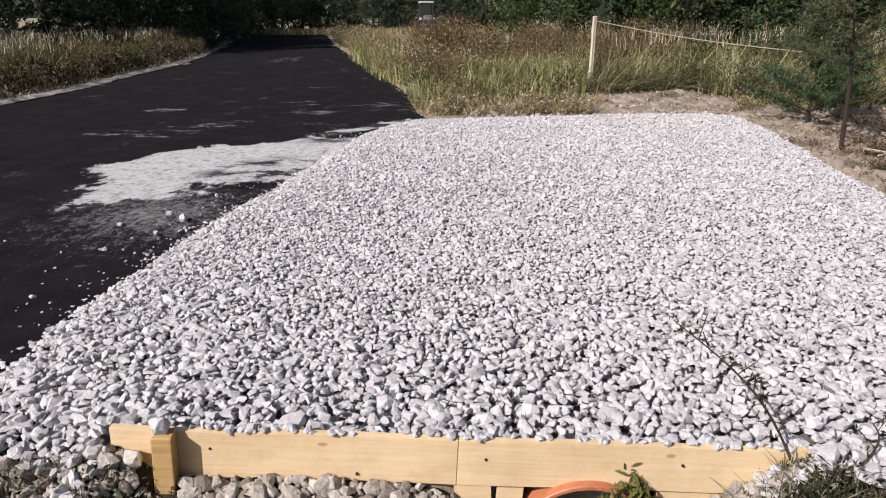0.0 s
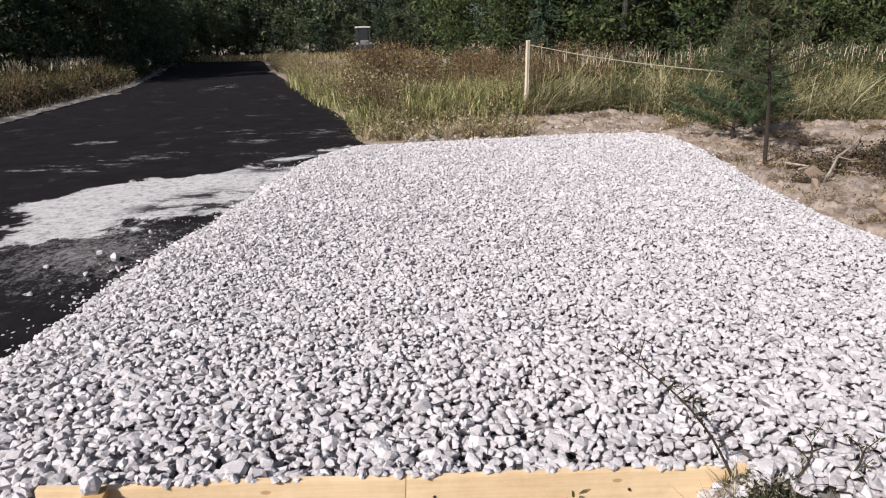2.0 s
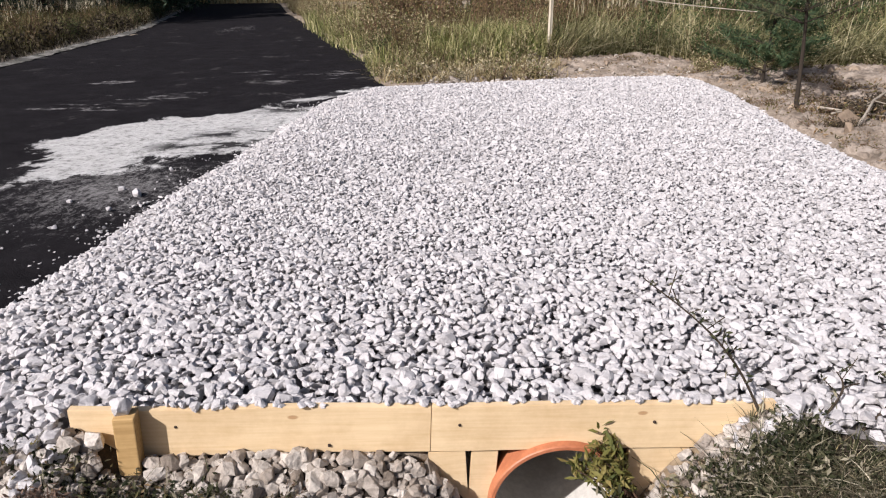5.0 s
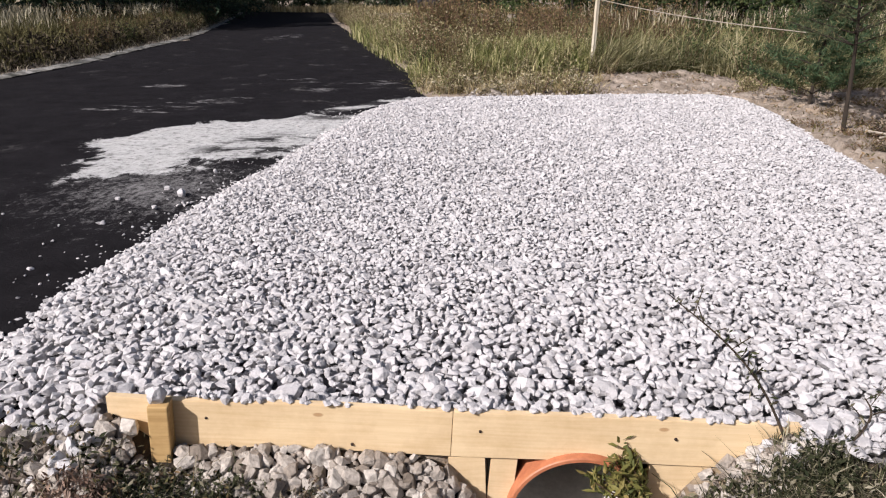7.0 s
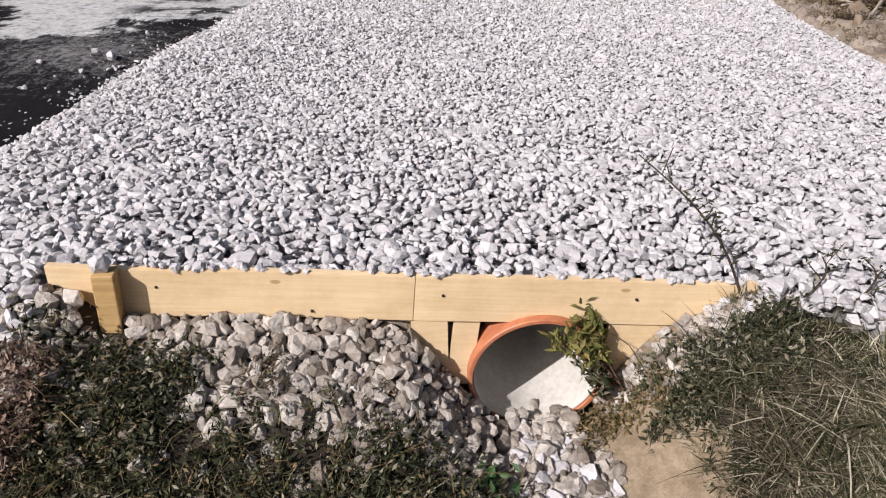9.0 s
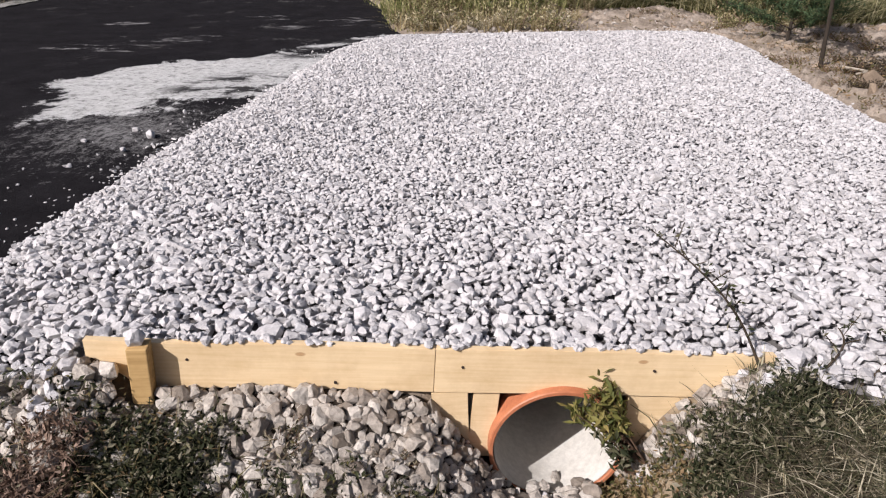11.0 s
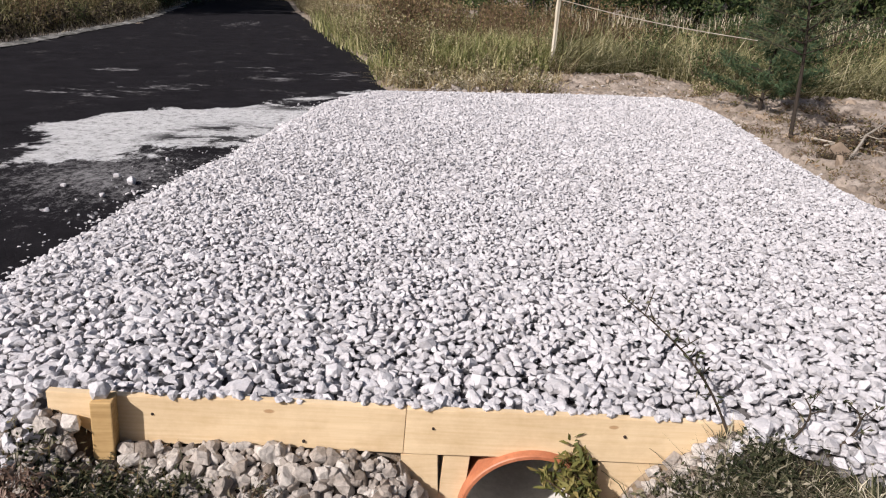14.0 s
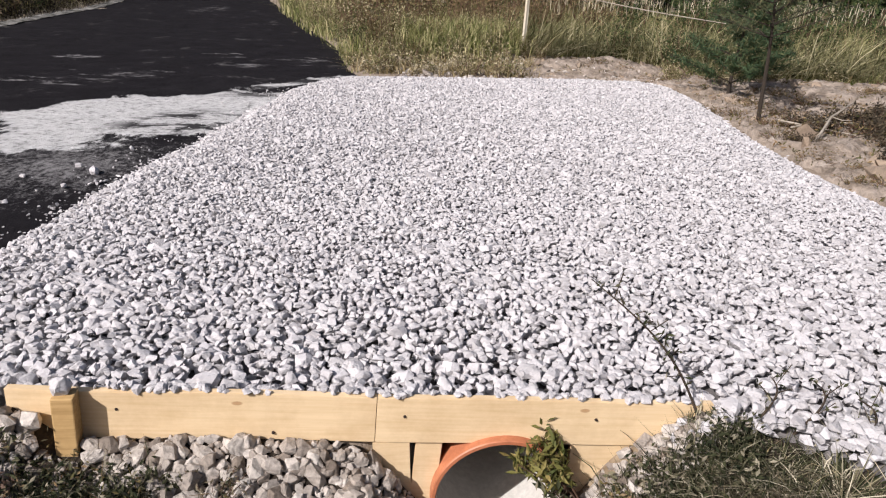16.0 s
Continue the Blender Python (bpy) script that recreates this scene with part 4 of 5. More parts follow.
weed_mat(280, 0.64, 0.92, 1.70, 1.85, lambda x, y: rng.random(len(x)) < np.clip((y - 1.60) / 0.2, 0.1, 1), 0.07, 0.012, RUST, "dry_scrub", "dry reddish scrub below the pipe mouth")
weed_mat(520, 0.84, 1.34, 1.60, 1.84, lambda x, y: fbm(x, y, 14.0) > -0.4, 0.13, 0.013, WEED, "dark_scrub", "dark withered scrub beside the pipe mouth")
weed_mat(620, 0.98, 1.45, 1.0, 1.84, lambda x, y: rng.random(len(x)) < 0.8, 0.08, 0.009, WEED, "bank_weeds", "dark green weeds at the foot of the bank")
roots = on_ground(500, -1.9, 0.4, 0.7, 1.75, left_floor)
v, f = blades(roots, 0.10, 0.0016, 0.7, 1.0)
tagged(part_np("dead_stems", v, f, STRAW), "thin dead stems lying over the weeds", "dry grass", kind="stuff")


def herb(name, at, stems, height, leaf, per, mat, spread, label, category, long=2.4, stem_mat=TWIG, lean=(0, 0, 0), low=0.25):
    top = tagged(new(name), label, category)
    top.matrix_basis = pose(*at)
    vs, cs = [], []
    for _ in range(stems):
        a, l = rng.uniform(0, 6.28), rng.uniform(0.3, 1.0) * spread
        h = height * rng.uniform(0.6, 1.05)
        t = np.linspace(0, 1, 7)[:, None]
        pts = np.array([[math.cos(a) * l, math.sin(a) * l, 0]]) * t ** 1.3 + np.array([[0, 0, h]]) * t ** 0.9 + np.array([lean]) * t + np.array([[rng.normal(0, 0.01), rng.normal(0, 0.01), 0]])
        vs.append(tris(*tube(pts, np.linspace(0.0035, 0.0012, 7) * (height / 0.25) ** 0.5, 5)))
        k = rng.uniform(low, 1.0, per)
        c = np.column_stack([np.interp(k, t[:, 0], pts[:, j]) for j in range(3)])
        cs.append(c + rng.normal(0, leaf * 0.9, c.shape))
    tagged(part_np("stalk", *join(vs), stem_mat, top), kind="stuff")
    part_np("foliage", *leaves(np.vstack(cs), leaf, long), mat, top)
    return top


herb("mugwort", (0.80, BOARD_Y - 0.10, -0.44), 18, 0.30, 0.017, 24, MUGWORT, 0.09, "yellow-green mugwort leaning over the pipe mouth", "plant", 2.8, TWIG, (-0.19, 0.02, 0), 0.62)
herb("mugwort", (0.77, BOARD_Y - 0.10, -0.50), 13, 0.24, 0.015, 14, WEED, 0.09, "dark mugwort shoots below the timber edging", "plant", 2.6, TWIG, (-0.10, 0, 0))
herb("dock", (0.30, 1.50, -0.57), 7, 0.10, 0.028, 6, DOCK, 0.09, "bright green broad-leaved weed in the ditch", "plant", 1.7)
herb("dock", (-0.75, 1.62, -0.36), 6, 0.07, 0.02, 6, DOCK, 0.08, "bright green broad-leaved weed in the ditch", "plant", 1.7)
herb("dry_herb", (-0.46, 1.72, -0.33), 34, 0.15, 0.009, 14, HAY, 0.13, "dry brown tuft among the rubble", "plant")
herb("dry_herb", (-0.08, 1.72, -0.36), 18, 0.09, 0.008, 12, HAY, 0.09, "dry tan tuft among the rubble", "plant")
herb("dry_herb", (-0.30, 1.50, -0.44), 22, 0.10, 0.009, 12, HAY, 0.12, "dry tan tuft on the ditch floor", "plant")
herb("dry_herb", (0.05, 1.46, -0.5), 12, 0.08, 0.009, 10, RUST, 0.09, "dry brown tuft among the rubble", "plant")


def tall_weed(base, tip, side, label):
    top = tagged(new("tall_weed"), label, "weed")
    base, tip = np.array(base), np.array(tip)
    t = np.linspace(0, 1, 14)[:, None]
    pts = base + (tip - base) * t + np.array([[0.05, 0, 0.02]]) * np.sin(np.pi * t)
    part_np("stem", *tris(*tube(pts, np.linspace(0.0058, 0.0022, 14), 6)), DARKSTEM, top)
    vs, cs = [], []
    for k in np.linspace(0.25, 0.97, side):
        p0 = np.array([np.interp(k, t[:, 0], pts[:, j]) for j in range(3)])
        d = rng.normal(0, 1, 3)
        d[2] = abs(d[2]) + 0.4
        d *= rng.uniform(0.04, 0.10) / np.linalg.norm(d)
        q = p0 + d * np.linspace(0, 1, 4)[:, None]
        part_np("side_twig", *tris(*tube(q, 0.002, 4)), DARKSTEM, top)
        cs.append(q[1:].repeat(4, 0) + rng.normal(0, 0.009, (12, 3)))
    tagged(part_np("withered_foliage", *leaves(np.vstack(cs)[::2], 0.011, 2.4), WEED, top), kind="stuff")
    return top


tall_weed((1.21, 1.93, -0.12), (0.80, 2.02, 0.37), 12, "tall thin withered weed leaning over the gravel")
tall_weed((1.36, 1.86, -0.10), (1.42, 1.9, 0.08), 5, "thin withered weed at the gravel's edge")
tall_weed((1.50, 1.82, -0.10), (1.60, 1.88, 0.05), 4, "thin withered weed at the gravel's edge")
tall_weed((1.72, 1.76, -0.10), (1.70, 1.82, 0.04), 4, "thin withered weed at the gravel's edge")

# ---- fence ----
bm = box(0.065, 0.06, 1.5, (0, 0, 0), 0.012, (0, 0, 0), 0.003)
post = tagged(part("fence_post", bm, FENCEWOOD), "pale weathered wooden fence post", "fence post")
post.matrix_basis = pose(2.70, 12.6, 0.61, 0, 0.5, 15)
t = np.linspace(0, 1, 24)[:, None]
pts = np.array([[2.72, 12.56, 1.28]]) * (1 - t) + np.array([[4.86, 9.38, 0.90]]) * t - np.array([[0, 0, 0.05]]) * np.sin(np.pi * t)
tagged(part_np("rope", *tris(*tube(pts, 0.007, 6)), DEADWOOD, None, "", True), "slack pale rope strung from the fence post", "rope")

# ---- clods and dead branches on the dirt ----
for cx, cy, s in ((4.70, 12.9, 0.13), (2.35, 12.2, 0.17), (4.45, 6.5, 0.13), (4.25, 6.15, 0.08), (2.75, 11.7, 0.09), (5.2, 11.6, 0.10), (7.3, 8.6, 0.12), (6.3, 9.8, 0.10), (3.5, 11.6, 0.07), (5.6, 7.1, 0.08), (4.2, 8.9, 0.06)):
    v0, f0 = rock(24, 0.6, int(rng.integers(0, 9999)), (0.66, 1.2))
    ob = part_np("clod", v0, f0, CLOD)
    tagged(ob, "dry clod of earth on the turned soil", "clod", "clods on the dirt")
    zz = float(ground_z(np.array([cx]), np.array([cy]))[0])
    ob.matrix_basis = Matrix.LocRotScale(Vector((cx, cy, zz + s * 0.4)), Euler(rng.uniform(0, 6, 3)), Vector((s, s, s)))
n = 7000
p = np.column_stack([rng.uniform(2.0, 9.5, n), rng.uniform(4.2, 13.2, n)])
p = p[(gravel_inside(p[:, 0], p[:, 1]) < -0.1)]
v, f = scatter(np.column_stack([p, ground_z(p[:, 0], p[:, 1])]), rng.lognormal(np.log(0.018), 0.7, len(p)), PLAIN_ROCKS)
tagged(part_np("soil_crumbs", v, f, CLOD), "crumbs of dry earth on the turned soil", "soil", kind="stuff")


n = 420
q = np.column_stack([rng.uniform(0.3, 4.6, n), 10.25 + rng.exponential(0.8, n)])
q = q[(gravel_inside(q[:, 0], q[:, 1]) < -0.05) & (q[:, 1] < 12.8)]
v, f = scatter(np.column_stack([q, ground_z(q[:, 0], q[:, 1]) + 0.02]), rng.lognormal(np.log(0.028), 0.4, len(q)))
tagged(part_np("scattered_stones", v, f, RUBBLE), "pale stones scattered behind the driveway", "stones", kind="stuff")
q = np.column_stack([rng.uniform(2.2, 9.5, 7000), rng.uniform(4.0, 13.0, 7000)])
q = q[(gravel_inside(q[:, 0], q[:, 1]) < -0.04) & (fbm(q[:, 0], q[:, 1], 2.2) > -0.25)]
v, f = leaves(np.column_stack([q, ground_z(q[:, 0], q[:, 1]) + 0.02]), 0.022, 2.6)
tagged(part_np("leaf_litter", v, f, RUST), "dead leaves and straw on the turned soil", "leaf litter", kind="stuff")


def branch(pts, r, label):
    pts = np.array(pts, float)
    vs = [tris(*tube(pts, np.linspace(r, r * 0.4, len(pts)), 7))]
    for k in range(1, len(pts)):
        d = rng.normal(0, 0.12, 3)
        vs.append(tris(*tube(np.array([pts[k], pts[k] + d * 0.6, pts[k] + d + [0, 0, 0.03]]), [r * 0.4, r * 0.3, r * 0.15], 5)))
    return tagged(part_np("branch", *join(vs), DEADWOOD), label, "branch")


branch([(4.42, 6.30, -0.06), (4.7, 6.60, 0.03), (5.0, 6.95, 0.10), (5.35, 7.25, 0.15), (5.7, 7.6, 0.17)], 0.017, "bleached dead branch on the soil")
branch([(4.6, 7.0, -0.04), (5.0, 7.1, 0.02), (5.6, 7.0, 0.02), (6.1, 6.8, -0.04)], 0.012, "bleached dead branch on the soil")
branch([(4.55, 7.2, 0.0), (4.8, 7.0, -0.02), (5.2, 6.7, -0.05)], 0.014, "thin dead branch on the soil")


# ---- meadow ----
def meadow_front(x):
    return np.interp(x, [-14, -0.8, -0.4, 0.1, 0.6, 1.7, 2.3, 3.6, 4.9, 5.3, 6.8, 8.2, 12, 30], [60, 14.0, 10.6, 10.6, 11.9, 12.1, 12.2, 13.0, 13.1, 11.4, 10.9, 10.4, 9.2, 6.0])


def in_meadow(x, y):
    return (y > meadow_front(x) + rng.normal(0, 0.15, len(x))) & (x > np.interp(y, ROAD_RIGHT[:, 0], ROAD_RIGHT[:, 1]) - 0.30 + rng.exponential(0.14, len(x)))


def strip(n, x0, x1, y0, y1, keep, power=1.0):
    y = y0 + (y1 - y0) * rng.random(n) ** power
    x = rng.uniform(x0, x1, n)
    k = keep(x, y)
    return np.column_stack([x[k], y[k], ground_z(x[k], y[k]) - 0.02])


r = strip(64000, -8, 16, 10.2, 26, in_meadow, 1.5)
r = r[fbm(r[:, 0], r[:, 1], 2.4, 6.0) + 0.6 * fbm(r[:, 0], r[:, 1], 5.5, 1.0) > -0.35 + rng.normal(0, 0.1, len(r))]
hgt = 0.58 + 0.22 * fbm(r[:, 0], r[:, 1], 1.1) + 0.20 * fbm(r[:, 0], r[:, 1], 3.1, 3.0) + 0.02 * np.clip(r[:, 1] - 11, 0, 15)
low_zone = np.exp(-((r[:, 0] - 0.6) ** 2 + (r[:, 1] - 11.0) ** 2) / 1.6)
hgt *= (1 - 0.6 * low_zone) * np.clip(0.25 + (r[:, 1] - meadow_front(r[:, 0])) / 2.4, 0.25, 1)
v, f = blades(r, np.maximum(hgt, 0.08), 0.010, 0.5, 0.75)
tagged(part_np("meadow_grass", v, f, MEADOW), "tall yellowing meadow grass beside the road", "grass", kind="stuff")
r = strip(9000, -8, 18, 10.2, 30, in_meadow, 1.3)
r = r[fbm(r[:, 0], r[:, 1], 0.8, 2.0) + 0.5 * fbm(r[:, 0], r[:, 1], 3.0, 8.0) > 0.05]
v, f = blades(r, (0.95 + 0.012 * np.clip(r[:, 1] - 11, 0, 15)) * np.clip(0.25 + (r[:, 1] - meadow_front(r[:, 0])) / 3.0, 0.25, 1), 0.006, 0.25, 0.3)
tagged(part_np("straw_grass", v, f, STRAW), "dry straw-coloured stalks in the meadow", "dry grass", kind="stuff")
c = strip(420, 2.6, 9.8, 11.0, 16.0, in_meadow)
v, f = tussocks(c, 30, 0.10, 1.0, 0.009, 0.55, 1.15, (0.35, -0.2, 0))
tagged(part_np("arching_grass", v, f, OLIVE), "arching olive grass behind the fence", "grass", kind="stuff")
r = strip(7000, 0.4, 2.75, 11.9, 15, in_meadow)
v, f = blades(r, 0.72 * np.clip(0.35 + (r[:, 1] - 11.6) / 2.0, 0.3, 1), 0.011, 0.25, 0.4)
tagged(part_np("bright_grass", v, f, MEADOW), "bright yellow-green grass round the fence post", "grass", kind="stuff")
# pale seed heads on the tallest stalks
c = strip(8000, 3.5, 16, 13, 22, in_meadow)
c = c[(fbm(c[:, 0], c[:, 1], 1.3, 4.0) > 0.25) & (rng.random(len(c)) < 0.6)]
c[:, 2] += rng.uniform(0.8, 1.12, len(c))
v, f = blades(c, 0.3, 0.006, 0.25, 0.4)
tagged(part_np("seed_heads", v, f, PALEGRASS), "pale feathery seed heads above the grass", "grass", kind="stuff")


def left_meadow(x, y):
    return (x < np.interp(y, ROAD_LEFT[:, 0], ROAD_LEFT[:, 1]) - 0.45 - rng.exponential(0.15, len(x)))


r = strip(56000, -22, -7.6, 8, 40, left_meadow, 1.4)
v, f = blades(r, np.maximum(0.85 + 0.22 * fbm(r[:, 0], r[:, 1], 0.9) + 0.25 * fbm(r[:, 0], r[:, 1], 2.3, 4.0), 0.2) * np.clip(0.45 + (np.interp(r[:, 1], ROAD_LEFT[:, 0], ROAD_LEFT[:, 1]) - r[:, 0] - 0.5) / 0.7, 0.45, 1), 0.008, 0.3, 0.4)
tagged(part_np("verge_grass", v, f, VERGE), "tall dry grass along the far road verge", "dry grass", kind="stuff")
c = strip(20000, -22, -9.0, 9, 44, left_meadow, 1.1)
c = c[(fbm(c[:, 0], c[:, 1], 0.9) + 0.8 * fbm(c[:, 0], c[:, 1], 2.3, 4.0) > -0.5 + 0.02 * c[:, 1]) & (c[:, 0] < np.interp(c[:, 1], ROAD_LEFT[:, 0], ROAD_LEFT[:, 1]) - 1.3)]
c[:, 2] += rng.uniform(0.62, 0.95, len(c))
v, f = blades(c, 0.24, 0.008, 0.35, 0.5)
tagged(part_np("verge_seed_heads", v, f, PALEGRASS), "pale plumes of the tall verge grass", "dry grass", kind="stuff")
# dark leaves added in place of shade along the foot of the verge
q = strip(26000, -11, -7.9, 9, 30, lambda x, y: np.abs(x - np.interp(y, ROAD_LEFT[:, 0], ROAD_LEFT[:, 1]) + 0.82) < 0.32)
q[:, 2] += rng.uniform(0.02, 0.42, len(q)) * np.clip(1.2 + 0.8 * fbm(q[:, 0], q[:, 1], 2.3, 4.0), 0.3, 1.6)
v, f = leaves(q, 0.05, 2.4)
tagged(part_np("verge_undergrowth", v, f, BRUSHSHADE), "dark leaves standing for shade along the road verge", "weeds", kind="stuff")
# sandy, weedy shoulder of the road
yy = np.concatenate([np.arange(6, 30, 0.15), np.arange(30, 62, 0.6)])
lx = np.interp(yy, ROAD_LEFT[:, 0], ROAD_LEFT[:, 1])
us = np.linspace(0, 1, 7)
X = lx[:, None] + 0.07 * fbm(yy, yy * 0.6, 3.6)[:, None] + 0.04 * fbm(yy, yy * 0.3, 9.0)[:, None] - 0.42 * us[None] + 0.08
Y = np.repeat(yy[:, None], 7, 1)
Z = ground_z(X, Y) * 0 - 0.108 + 0.03 * np.sin(np.pi * us)[None] + 0.012 * fbm(X, Y, 7.0)
i = (np.arange(len(yy) - 1)[:, None] * 7 + np.arange(6)[None]).ravel()
tagged(part_np("road_shoulder", np.stack([X, Y, Z], 2).reshape(-1, 3), np.stack([i, i + 1, i + 8, i + 7], 1), SHOULDER, None, "", True), "pale sandy shoulder of the road", "road shoulder", kind="structure")
r = strip(15000, -15, -7.4, 8, 45, lambda x, y: np.abs(x - np.interp(y, ROAD_LEFT[:, 0], ROAD_LEFT[:, 1]) + 0.45) < 0.40)
v, f = blades(r, 0.24 + 0.20 * fbm(r[:, 0], r[:, 1], 3.0), 0.008, 0.7, 0.9)
tagged(part_np("shoulder_tufts", v, f, HAY), "low grass tufts along the road shoulder", "grass", kind="stuff")
# far verge where the road bends away
r = strip(9000, -40, 10, 58, 66, lambda x, y: y > 59.5)
v, f = blades(r, 0.7, 0.03, 0.4, 0.4)
tagged(part_np("far_grass", v, f, STRAW), "pale grass where the road bends away", "grass", kind="stuff")


# ---- shrubs ----
def shrub(name, mat, height, width, stems, per, leaf, label, category="shrub", stem_mat=TWIG):
    top = tagged(new(name), label, category)
    vs, cs = [], []
    for _ in range(stems):
        a, l = rng.uniform(0, 6.28), width * math.sqrt(rng.random())
        h = height * rng.uniform(0.6, 1.05)
        t = np.linspace(0, 1, 4)[:, None]
        pts = np.array([[math.cos(a) * l, math.sin(a) * l, 0]]) * (0.3 + 0.7 * t) + np.array([[0, 0, h]]) * t + rng.normal(0, 0.02, (4, 3)) * t
        vs.append(tris(*tube(pts, np.linspace(0.010, 0.003, 4) * max(height, 0.6), 3)))
        k = rng.uniform(0.15, 1.0, per)
        c = np.column_stack([np.interp(k, t[:, 0], pts[:, j]) for j in range(3)])
        cs.append(c + rng.normal(0, 0.09 * height ** 0.5, c.shape))
    tagged(part_np("stalk", *join(vs), stem_mat, top), kind="stuff")
    part_np("foliage", *leaves(np.vstack(cs), leaf, 1.9), mat, top)
    return top


def plant(protos, places, turn=True, clear=0.0):
    places = [q for q in places if not (q[1] < 50 and abs(q[0] + 0.024 * q[1]) < clear)]
    for k, (x, y, s) in enumerate(places):
        z = float(ground_z(np.array([x]), np.array([y]))[0]) - 0.02
        m = pose(x, y, z, 0, 0, float(rng.uniform(0, 360)) if turn else 0) @ Matrix.Scale(s, 4)
        pr = protos[k % len(protos)]
        if not pr.get("placed"):
            pr["placed"] = 1
            pr.matrix_basis = m
        else:
            ob = copy_thing(pr, m)
            ob.matrix_basis = m


rusty = [shrub("rusty_shrub", RUST, 1.45, 0.75, 26, 34, 0.040, "rust-brown autumn shrub in the meadow") for _ in range(3)]
plant(rusty, [(rng.uniform(-1.0, 6.5), rng.uniform(15.5, 24), rng.uniform(0.75, 1.1)) for _ in range(30)])
golden = [shrub("goldenrod", GOLD, 0.95, 0.5, 22, 30, 0.030, "yellowing goldenrod clump by the road") for _ in range(3)]
places = []
for yv in np.arange(12.2, 46, 0.75):
    edge = float(np.interp(yv, ROAD_RIGHT[:, 0], ROAD_RIGHT[:, 1]))
    for _ in range(2):
        places.append((edge + 0.25 + rng.exponential(0.8), yv + rng.normal(0, 0.3), rng.uniform(0.55, 1.1)))
places += [(-0.75 + rng.normal(0, 0.7), rng.uniform(22, 34), rng.uniform(0.75, 1.0)) for _ in range(14)]
places += [(rng.uniform(-0.4, 3.2), rng.uniform(12.0, 16), rng.uniform(0.5, 0.85)) for _ in range(46)]
places = [(x, y, s * float(np.clip(0.25 + (y - 10.8) / 4.5, 0.3, 1))) for x, y, s in places]
golden_places = places
plant(golden, places)
VERGE_PLANTS = [(float(np.interp(q, ROAD_LEFT[:, 0], ROAD_LEFT[:, 1])) - 0.5 - rng.exponential(0.7), q + rng.normal(0, 0.3), rng.uniform(0.25, 0.75)) for q in np.arange(13, 46, 0.55)]
plant(golden, [q for q in VERGE_PLANTS[::4] if q[1] > 25])
lowweeds = [shrub("low_weed", GOLD, 0.34, 0.3, 14, 14, 0.026, "low weedy clump at the gravel's far edge", "weed") for _ in range(2)]
plant(lowweeds, [(rng.uniform(-0.5, 2.3), rng.uniform(10.5, 12.2), rng.uniform(0.6, 1.2)) for _ in range(30)] + [(rng.uniform(4.6, 9), rng.uniform(10.2, 12.4), rng.uniform(0.6, 1.1)) for _ in range(12)])
c = on_ground(95, -0.3, 2.7, 10.45, 12.3, lambda x, y: gravel_inside(x, y) < -0.2)
v, f = tussocks(c, 26, 0.07, 0.27, 0.006, 0.5, 0.9)
tagged(part_np("straw_tufts", v, f, STRAW), "golden dry grass tufts behind the driveway", "dry grass", kind="stuff")
dryweeds = [shrub("dry_weed", PALEGRASS, 0.32, 0.3, 16, 18, 0.026, "bleached dry weed behind the gravel", "weed", DEADWOOD) for _ in range(2)]
plant(dryweeds, [(rng.uniform(-0.3, 2.5), rng.uniform(10.6, 11.9), rng.uniform(0.4, 0.9)) for _ in range(14)])
places = [(rng.uniform(-0.6, 2.6), rng.uniform(12.6, 17), rng.uniform(0.35, 0.6)) for _ in range(16)] + [(x + 0.3, y, s * 0.6) for x, y, s in golden_places[::7]]
plant(rusty, places + [(-1.9 + 0.32 * k, 46.5 + 0.9 * (k % 3), 0.72) for k in range(6)] + [(float(np.interp(q, ROAD_LEFT[:, 0], ROAD_LEFT[:, 1])) - 1.0 - rng.exponential(1.2), q, rng.uniform(0.3, 0.8)) for q in np.arange(15, 44, 1.3)])
greens = [shrub("green_shrub", LEAF, 1.3, 0.7, 24, 34, 0.045, "dark green shrub at the meadow's edge") for _ in range(3)]
plant(greens, [(x, y, s * 0.8) for x, y, s in VERGE_PLANTS[1::4] + VERGE_PLANTS[2::4] if y > 20] + [(rng.uniform(2.9, 9.5), rng.uniform(13.4, 16.5), rng.uniform(0.4, 0.75)) for _ in range(9)] + [(rng.uniform(5.5, 15), rng.uniform(12.2, 20), rng.uniform(0.6, 1.1)) for _ in range(30)] + [(x + 0.2, y + 0.3, s * 0.55) for x, y, s in golden_places[1::6]] + [(5.3, 11.9, 0.6), (6.0, 11.6, 0.55), (6.8, 11.5, 0.6)] + [(rng.uniform(-0.8, 3.0), rng.uniform(12.8, 17), rng.uniform(0.3, 0.55)) for _ in range(16)])
# brush heaps, their dark tone also filling in for a shadow on the soil
brush = shrub("brush_pile", BRUSHSHADE, 0.26, 0.5, 60, 30, 0.028, "brushwood heap on the soil, darkened for shade", "brushwood")
plant([brush], [(4.95, 7.15, 0.7), (5.6, 6.75, 0.9), (4.72, 5.35, 0.6), (4.5, 4.8, 0.5), (5.1, 5.6, 0.7), (4.35, 6.4, 0.4), (5.7, 7.3, 0.9), (6.3, 7.4, 1.0), (6.6, 7.0, 0.9), (7.3, 7.3, 1.0), (5.3, 6.2, 0.6), (6.0, 6.6, 0.8)])
litter = shrub("dry_brush", RUST, 0.16, 0.35, 30, 8, 0.02, "dry twigs and dead leaves at the sapling's foot", "brushwood")
